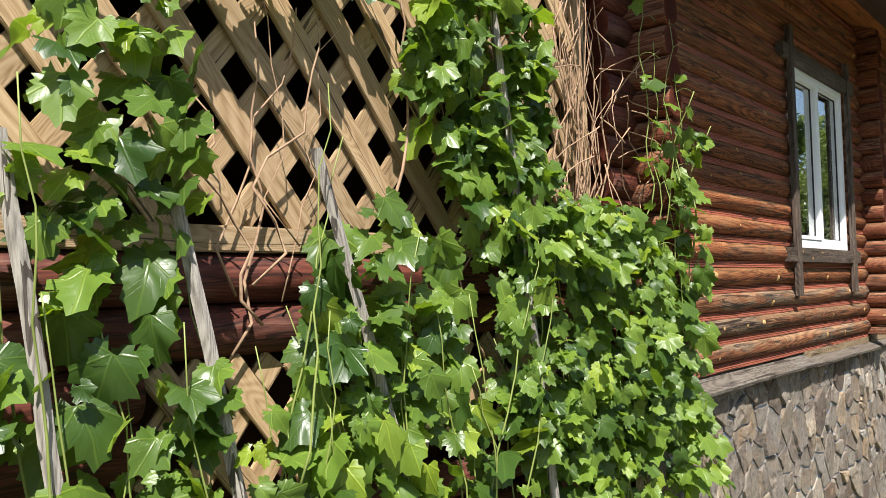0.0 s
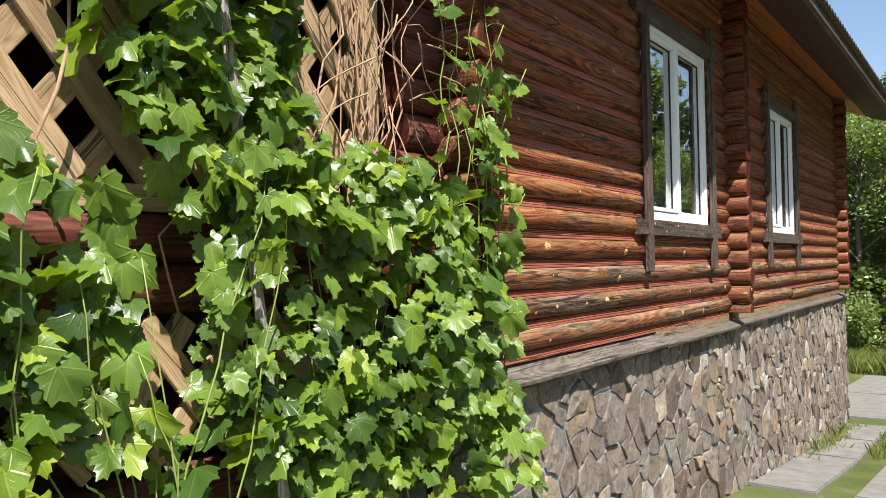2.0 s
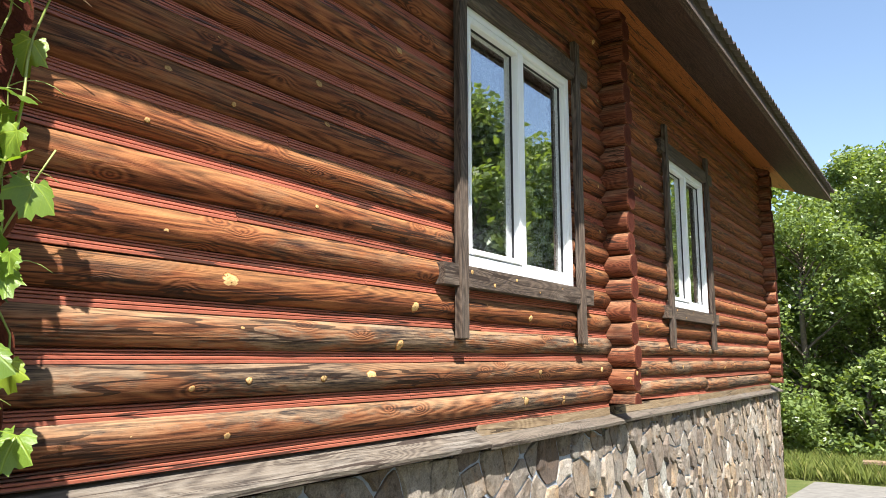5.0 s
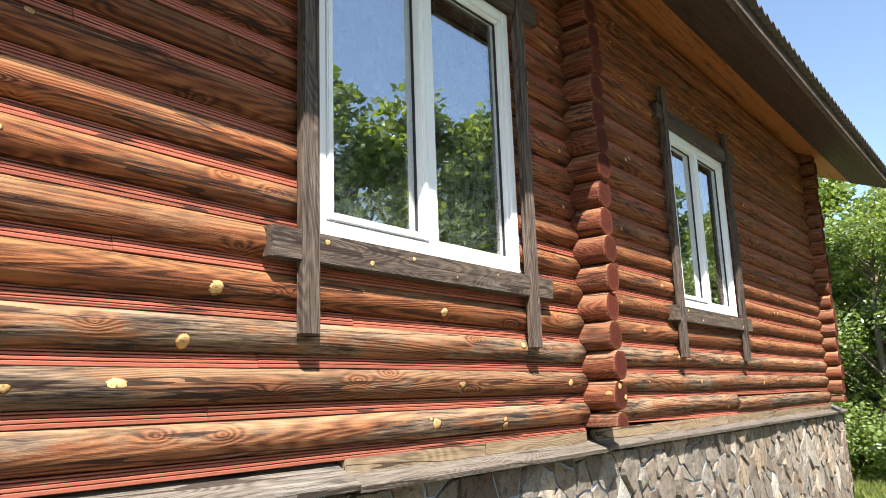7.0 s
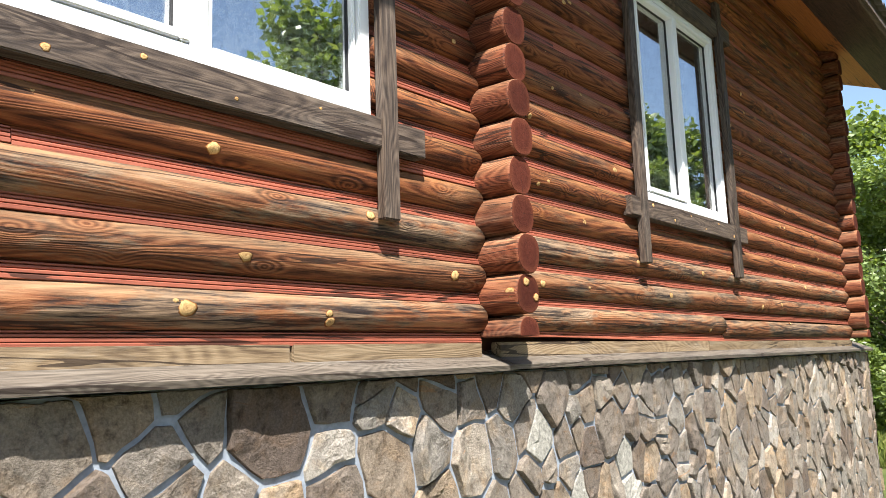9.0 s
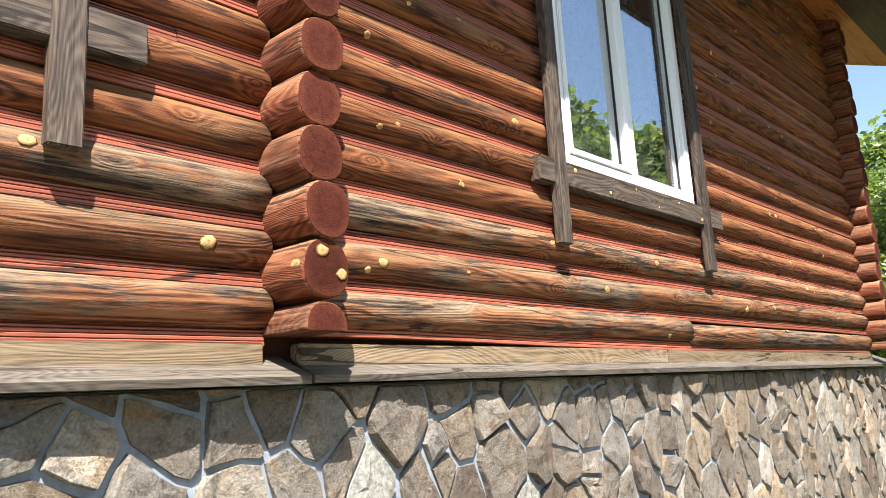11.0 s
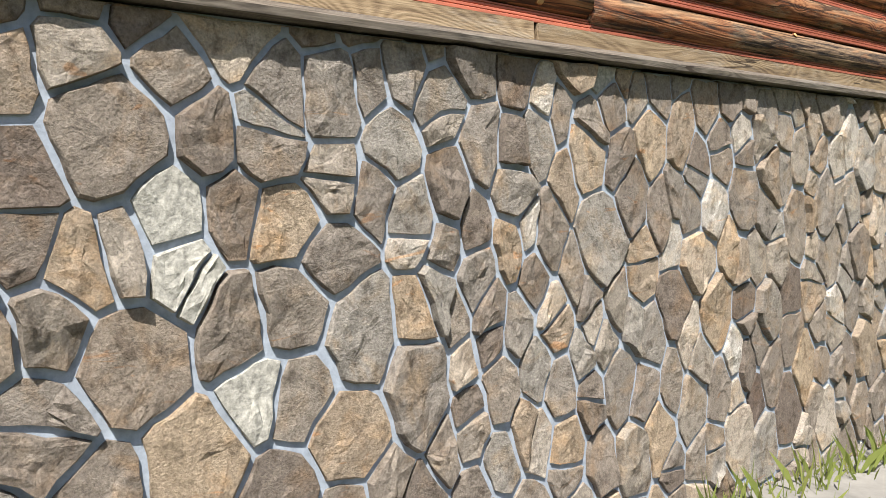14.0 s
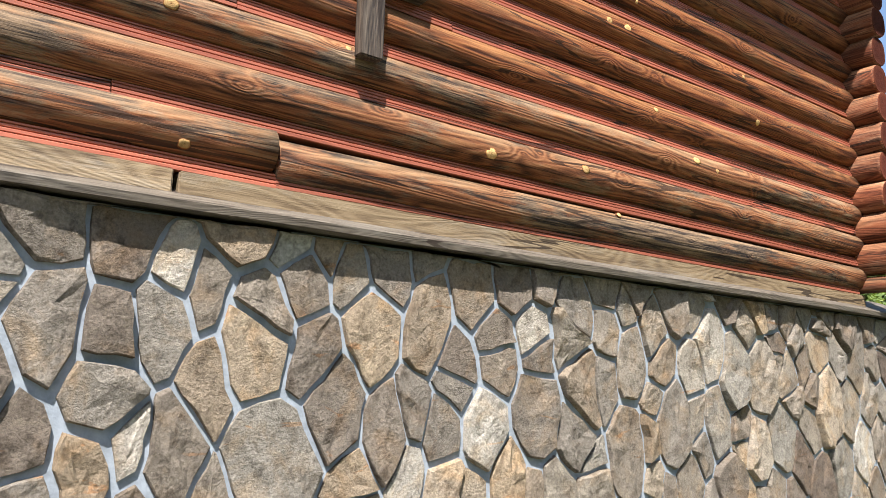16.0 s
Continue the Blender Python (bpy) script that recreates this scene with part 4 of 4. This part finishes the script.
# slender shoots hanging before the log corner
for k, (y0, low, high) in enumerate(((4.05, 1.5, 2.9), (4.14, 1.2, 2.6), (4.22, 1.0, 2.3), (4.30, 0.85, 2.75), (4.36, 0.7, 2.1), (4.42, 1.1, 2.5), (4.47, 0.9, 1.9))):
    n = 14
    pts = [(-1.56 + 0.05 * noise.noise((k, s * 0.4, 2)), y0 + 0.09 * noise.noise((k, s * 0.35, 6)), low + (high - low) * s / n) for s in range(n + 1)]
    shoot("shoot", pts, 0.004, STEM)
    for s in range(n + 1):
        if rng.random() < 0.5:
            rot, size, p = leaf_pose(Vector(pts[s]) + Vector((rng.uniform(0, 0.04), rng.uniform(-0.06, 0.06), 0)), rng.uniform(0.05, 0.125), rng)
            ob = new("leaf", rng.choice(leaf_meshes))
            ob.parent = vine
            ob.matrix_basis = Matrix.Translation(Vector(p) - vine.location) @ rot @ Matrix.Scale(size, 4)
        if s % 3 == 1:
            side = rng.choice((-1, 1))
            shoot("tendril", [Vector(pts[s]) + Vector((0.01 * q, side * 0.022 * q, 0.02 * q - 0.004 * q * q)) for q in range(6)], 0.0018, STEM)
# trailing shoots past the corner
for y0, z0, dy in ((4.36, 0.72, 0.16), (4.30, 1.0, 0.05), (4.42, 1.55, 0.03), (4.28, 1.7, 0.02)):
    pts, sgn = [], (-1 if z0 < 0.9 else 1)
    for s in range(9):
        pts.append((-1.52 + 0.008 * s * math.sin(s), y0 + dy * s * 0.55, z0 + sgn * 0.085 * s + 0.01 * math.sin(s * 2)))
    shoot("shoot", pts, 0.005, STEM)
    for s in range(1, 9, 2):
        rot, size, p = leaf_pose(Vector(pts[s]), rng.uniform(0.07, 0.13), rng)
        ob = new("leaf", rng.choice(leaf_meshes))
        ob.parent = vine
        ob.matrix_basis = Matrix.Translation(Vector(p) - vine.location) @ rot @ Matrix.Scale(size, 4)

for (ya, za), (yb, zb) in (((1.30, 1.80), (1.52, 0.05)), ((1.72, 1.66), (2.02, 0.0)), ((2.17, 1.86), (2.70, -0.05)), ((3.05, 2.5), (3.30, -0.15))):
    bm = bmesh.new()
    n = 10
    pts = [(-1.68 + 0.15 * k / n, ya + (yb - ya) * k / n + 0.008 * noise.noise((ya, k * 0.6, 1)), za + (zb - za) * k / n) for k in range(n + 1)]
    tube(bm, pts, [0.019 + 0.003 * noise.noise((k, ya, 4)) for k in range(n + 1)], 5)
    tagged(part("vine_stake", bm, STAKE), "weathered grey wooden stake leaning against the veranda", "stake", "vine stakes")

# ---- trees, grass and yard ----
def tree(at, height, spread, seed, leaves, size=1.0):
    """A trunk with limbs and a crown of many small leaf clumps."""
    rng = random.Random(seed)
    t = tagged(empty("tree", at), "tall leafy green deciduous tree at the wood's edge", "tree", "trees of the wood")
    bm = bmesh.new()
    tube(bm, [(0.1 * math.sin(k + seed), 0.1 * math.cos(k * 1.3), height * 0.85 * k / 6) for k in range(7)], [0.16 * (1 - k / 7.5) for k in range(7)], 7)
    clumps = []
    for _ in range(52):
        z = height * rng.uniform(0.04, 1.0)
        r = spread * math.sin(math.pi * min(0.97, 0.22 + 0.75 * z / height)) ** 0.7 * rng.uniform(0.25, 1.0)
        a = rng.uniform(0, 2 * math.pi)
        c = Vector((r * math.cos(a), r * math.sin(a), z))
        clumps.append((c, rng.uniform(0.35, 0.8) * spread * 0.42))
        base = Vector((0, 0, max(0.3, z - r * 0.8)))
        tube(bm, [base, base.lerp(c, 0.5) + Vector((0, 0, 0.1)), c], [0.045, 0.03, 0.012], 5, False)
    part("trunk", bm, BARK, t, "slender grey-brown trunk and limbs", True)
    verts, faces = [], []
    for _ in range(leaves):
        c, r = rng.choice(clumps)
        d = Vector((rng.gauss(0, 1), rng.gauss(0, 1), rng.gauss(0, 0.8)))
        p = c + d.normalized() * r * rng.random() ** 0.4
        s = rng.uniform(0.06, 0.13) * size
        u = Vector((rng.gauss(0, 1), rng.gauss(0, 1), rng.gauss(0, 0.5))).normalized()
        w = u.cross(Vector((rng.gauss(0, 1), rng.gauss(0, 1), rng.gauss(0, 1)))).normalized()
        i = len(verts)
        verts += [p - u * s, p + w * s * 0.55, p + u * s, p - w * s * 0.55]
        faces.append((i, i + 1, i + 2, i + 3))
    me = bpy.data.meshes.new("crown")
    me.from_pydata([tuple(v) for v in verts], [], faces)
    me.materials.append(TREE_LEAF)
    crown = new("crown", me)
    crown.parent = t
    return t


kinds = [tree((-3.4, 30.0, ground_z(30)), 8.2, 2.9, 1, 34000, 0.72), tree((-0.4, 31.5, ground_z(31.5)), 9.6, 3.0, 2, 36000, 0.72), tree((2.8, 29.8, ground_z(29.8)), 8.8, 2.9, 3, 34000, 0.72)]
wide = [tree((-28.0, 36.0, ground_z(36)), 9.4, 3.4, 5, 9000, 1.5), tree((-31.0, 39.0, ground_z(39)), 10.4, 3.4, 6, 9000, 1.5)]
bush = tagged(tree((-6.4, 30.0, ground_z(30)), 3.4, 1.9, 7, 4500, 1.1), "low leafy green shrub at the wood's edge", "shrub", "shrubs of the wood")
bush.name = "shrub"
rng = random.Random(9)
spots = [(kinds, -6.2, 31.5), (kinds, -1.9, 33.0), (kinds, 1.2, 32.0), (kinds, 5.4, 31.0), (kinds, 8.0, 32.5), (kinds, -9.0, 33.0)]
spots += [(wide, -24 + 2.6 * k, 37 + rng.uniform(-1.5, 3.5)) for k in range(20)]
spots += [(wide, -26 + 3.4 * k, 44 + rng.uniform(-2, 3)) for k in range(16)]
spots += [(wide, 12 + 0.55 * k + rng.uniform(-2, 2), 40 - 2.6 * k) for k in range(8)]
spots += [(wide, 34 + rng.uniform(-2, 4), -22 + 4.2 * k) for k in range(12)]
spots += [([bush], -8.5 + 1.35 * k + rng.uniform(-0.5, 0.5), 29.2 + rng.uniform(-0.8, 1.6)) for k in range(16)]
for i, (sort, x, y) in enumerate(spots):
    size = rng.uniform(0.82, 1.1) * (1.4 if x > 11 else 1.0)
    o = copy_thing(sort[i % len(sort)], pose(x, y, ground_z(y) - 0.1, 0, 0, rng.uniform(0, 360)))
    o.scale = (size, size, size)


def tufts(name, count, place, size, label):
    verts, faces = [], []
    for _ in range(count):
        x, y = place()
        z = ground_z(y)
        for _ in range(7):
            a, h = rng.uniform(0, 2 * math.pi), size * rng.uniform(0.4, 1.0)
            lean = rng.uniform(0.1, 0.7) * h
            b = Vector((x + rng.gauss(0, 0.04), y + rng.gauss(0, 0.04), z - 0.01))
            side = Vector((-math.sin(a), math.cos(a), 0)) * (0.0035 if size > 0.5 else 0.0018)
            i = len(verts)
            verts += [b - side, b + side, b + Vector((math.cos(a) * lean * 0.35, math.sin(a) * lean * 0.35, h * 0.6)) + side * 0.7, b + Vector((math.cos(a) * lean, math.sin(a) * lean, h))]
            faces += [(i, i + 1, i + 2), (i, i + 2, i + 3)]
    me = bpy.data.meshes.new(name)
    me.from_pydata([tuple(v) for v in verts], [], faces)
    me.materials.append(GRASS)
    return tagged(new(name, me), label, "grass", kind="stuff")


tufts("grass", 60, lambda: (-1.74 + abs(rng.gauss(0, 0.10)), rng.uniform(11.4, 15.4)), 0.13, "tufts of grass along the foot of the plinth")
tufts("grass", 16, lambda: (-1.70 + abs(rng.gauss(0, 0.06)), rng.uniform(12.0, 14.4)), 0.26, "thin weeds growing at the foot of the plinth")
tufts("grass", 5200, lambda: (rng.uniform(-5.0, 5.0), rng.uniform(24.3, 31.0)), 0.55, "tall meadow grass before the wood")

tufts("grass", 900, lambda: (rng.uniform(-1.15, 1.6), rng.uniform(12.1, 15.9)), 0.17, "rough lawn grass beside the paved apron")

# concrete slabs, following the slope
slabs = ((-1.79, -1.2, 9.3, 11.86), (-1.79, -1.2, 11.9, 13.5), (-1.79, -1.2, 13.54, 15.2), (-2.6, 0.2, 16.0, 19.6), (0.26, 3.2, 15.6, 19.6), (-2.6, 0.2, 19.66, 23.8), (0.26, 3.2, 19.66, 23.9))
# five unseen slabs under the camera's way, added to bounce sunlight onto wall and soffit
slabs += tuple((-0.9, 2.6, -1.0 + 2.6 * k, 1.56 + 2.6 * k) for k in range(5))
for x0, x1, y0, y1 in slabs:
    bm = bmesh.new()
    add_box(bm, (x0, y0, -0.10), (x1, y1, 0.035), 0.012)
    for v in bm.verts:
        v.co.z += ground_z(v.co.y) + 0.006 * noise.noise(v.co)
    tagged(part("concrete_slab", bm, CONCRETE), "pale weathered concrete paving slab, some added unseen to bounce light", "paving", "paving slabs", "structure")
bench = tagged(empty("bench", (-1.5, 25.2, ground_z(25.2))), "low plank bench on two stone blocks in the grass", "bench")
part("seat", box((-0.2, -0.25, 0.42), (2.2, 0.2, 0.49), 0.012), BOARD, bench, "weathered plank seat")
for x in (0.15, 1.75):
    part("leg", box((x - 0.15, -0.18, -0.05), (x + 0.15, 0.16, 0.42), 0.03), CONCRETE, bench, "rough stone block")

# ---- stone plinth ----
PLINTH_END = 15.35
plinth = tagged(part("plinth_wall", box((-2.3, 4.25, -1.7), (-1.808, PLINTH_END, 0.752)), MORTAR), "plinth of irregular split stones in blue-grey mortar", "wall", kind="structure")
PALE = plain("pale_split_stone", (0.27, 0.258, 0.225), 0.92, 0.15, 0.5, 60.0, 1.0)
PLACED = ((9.22, 0.44), (9.08, 0.22), (9.43, 0.42), (9.67, 0.37), (9.65, 0.58), (9.53, 0.17), (9.98, 0.27), (9.27, 0.18), (9.70, 0.02), (9.39, -0.10), (9.05, 0.65), (10.01, 0.62),
          (10.30, 0.25), (11.10, 0.32), (10.63, 0.44), (10.44, 0.60), (10.92, 0.21), (10.93, 0.02), (11.18, 0.03), (11.38, 0.02), (11.35, 0.34), (11.42, -0.29), (10.96, 0.46), (10.78, 0.0), (11.19, -0.31), (10.43, 0.12))
PALE_ONES = (0, 6)
rng = random.Random(12)
def squeeze(y):
    return y if y < 10.6 else 10.6 + (y - 10.6) * 1.3


def unsqueeze(u):
    return u if u < 10.6 else 10.6 + (u - 10.6) / 1.3


sites = [(y, z, 0.10) for y, z in PLACED]
for rad in (0.185, 0.14, 0.105, 0.072):
    for _ in range(int(900 * (0.22 / rad) ** 1.3)):
        y, z = rng.uniform(4.2, PLINTH_END + 0.1), rng.uniform(-1.55, 0.80)
        if z < ground_z(y) - 0.2:
            continue
        if 8.9 < y < 11.5 and z > -0.4 and rad > 0.21 or y > 11.5 and rad > 0.21:
            continue
        if all((squeeze(y) - squeeze(a)) ** 2 + ((z - b) * 0.84) ** 2 > (0.5 * (rad + r)) ** 2 * 1.55 for a, b, r in sites):
            sites.append((y, z, rad))

S = np.array([(squeeze(y), z * 0.84) for y, z, _ in sites])
W = np.array([(r * rng.uniform(0.6, 1.25)) ** 2 for *_, r in sites]) * 0.3


def cell(i):
    """The stone's outline: the weighted cell round its site."""
    poly = [S[i] + d for d in np.array(((-0.6, -0.6), (0.6, -0.6), (0.6, 0.6), (-0.6, 0.6)))]
    near = np.argsort(((S - S[i]) ** 2).sum(1))[1:26]
    for j in near:
        d = S[j] - S[i]
        lim = 0.5 * (S[j] @ S[j] - S[i] @ S[i] + W[i] - W[j])
        out = []
        for a, b in zip(poly, poly[1:] + poly[:1]):
            fa, fb = a @ d - lim, b @ d - lim
            if fa <= 0:
                out.append(a)
            if fa * fb < 0:
                out.append(a + (b - a) * fa / (fa - fb))
        poly = out
        if len(poly) < 3:
            return None
    return np.array([(unsqueeze(u), v / 0.84) for u, v in poly])


def halves(poly, i):
    """Large cells are at times split across into two stones, as masons fit them."""
    rng = random.Random(i * 7 + 3)
    c = poly.mean(0)
    wide, tall = np.ptp(poly[:, 0]), np.ptp(poly[:, 1])
    if wide * tall < 0.045 or rng.random() > 0.28:
        return [poly]
    a = (math.pi / 2 if tall > wide else 0.0) + rng.gauss(0, 0.3)
    d = np.array((math.cos(a), math.sin(a)))
    lim = (c + d * rng.uniform(-0.04, 0.04)) @ d
    out = []
    for sgn in (1, -1):
        half = []
        for p, q in zip(poly, np.roll(poly, -1, 0)):
            fp, fq = sgn * (p @ d - lim), sgn * (q @ d - lim)
            if fp <= 0:
                half.append(p)
            if fp * fq < 0:
                half.append(p + (q - p) * fp / (fp - fq))
        if len(half) > 2:
            out.append(np.array(half))
    return out


def bent(p):
    """Bows the joints: one smooth wander shared by the stones on both sides."""
    a, b = noise.noise_vector((p[0] * 4.5, p[1] * 4.5, 2.0)), noise.noise_vector((p[0] * 13.0, p[1] * 13.0, 7.0))
    return np.array((p[0] + 0.030 * a.x + 0.011 * b.x, p[1] + 0.030 * a.y + 0.011 * b.y))


def stone(poly, seed):
    """One split stone: a shrunken, chipped outline with a tilted, uneven face standing proud of the mortar."""
    rng = random.Random(seed)
    keep = []
    for a, b in zip(poly, np.roll(poly, -1, 0)):
        n = max(1, int(np.linalg.norm(b - a) / 0.045))
        keep += [bent(a + (b - a) * k / n) for k in range(n)]
    keep = [np.array((max(4.25, min(PLINTH_END, y)), min(0.748, z))) for y, z in keep]
    c = np.mean(keep, 0)
    size = max(np.linalg.norm(p - c) for p in keep)
    if len(keep) < 4 or size < 0.032:
        return None
    gap = rng.uniform(0.002, 0.010)
    pts = []
    for before, p, after in zip(keep[-1:] + keep[:-1], keep, keep[1:] + keep[:1]):
        p = p * 0.84 + (before + after) * 0.08
        reach = np.linalg.norm(c - p)
        if reach > 0.008:
            pts.append(p + (c - p) / reach * min(0.3 * reach, gap + rng.uniform(0.0, 0.005)))
    if len(pts) < 4:
        return None
    proud = rng.uniform(0.006, 0.015) if rng.random() < 0.74 else rng.uniform(0.018, 0.032)
    ty, tz = rng.gauss(0, 0.07), rng.gauss(0, 0.07)
    crack = rng.uniform(0, math.pi)
    side = rng.uniform(-0.4, 0.4) * size
    drop = rng.uniform(0.004, 0.02) if rng.random() < 0.5 else 0.0

    def out(p):
        q = p - c
        low = drop if q[0] * math.cos(crack) + q[1] * math.sin(crack) > side else 0.0
        return -1.808 + proud + ty * q[0] + tz * q[1] - low + 0.009 * noise.noise((p[0] * 13, p[1] * 13, seed)) + 0.006 * noise.noise((p[0] * 34, p[1] * 34, seed))
    bm = bmesh.new()
    rings = [[bm.verts.new((-1.817, *p)) for p in pts]]
    for shrink, dx in ((0.01, -0.3 * proud), (0.045, 0.0), (0.36, 0.002), (0.68, 0.002)):
        rings.append([bm.verts.new((max(-1.798, out(p + (c - p) * shrink) + dx), *(p + (c - p) * (shrink + 0.03 * rng.random() * (shrink > 0))))) for p in pts])
    for a, b in zip(rings, rings[1:]):
        for k in range(len(pts)):
            bm.faces.new((a[k], a[(k + 1) % len(pts)], b[(k + 1) % len(pts)], b[k]))
    top = bm.verts.new((max(-1.796, out(c) + 0.003), *c))
    for k in range(len(pts)):
        bm.faces.new((rings[-1][k], rings[-1][(k + 1) % len(pts)], top))
    return bm


made = 0
order = sorted(range(len(sites)), key=lambda i: (abs(sites[i][0] - 10.6) > 2.6, abs(sites[i][0] - 10.6)))
rest = bmesh.new()
for i in order:
    poly = cell(i)
    if poly is None or len(poly) < 3 or poly[:, 1].max() < ground_z(sites[i][0]) - 0.1:
        continue
    for h, piece in enumerate(halves(poly, i) if i >= len(PLACED) else [poly]):
        bm = stone(piece, 2 * i + 1 + h)
        if bm is None:
            continue
        made += 1
        if made <= 300:
            part("stone", bm, PALE if i in PALE_ONES or i % 41 == 5 else STONE, plinth)
            continue
        bmesh.ops.recalc_face_normals(bm, faces=bm.faces)
        one = bpy.data.meshes.new("stone")
        bm.to_mesh(one)
        bm.free()
        rest.from_mesh(one)
        bpy.data.meshes.remove(one)
me = bpy.data.meshes.new("far_stones")
rest.to_mesh(me)
rest.free()
me.materials.append(STONE_MASS)
far_stones = tagged(new("far_stones", me), kind="stuff")
far_stones.parent = plinth
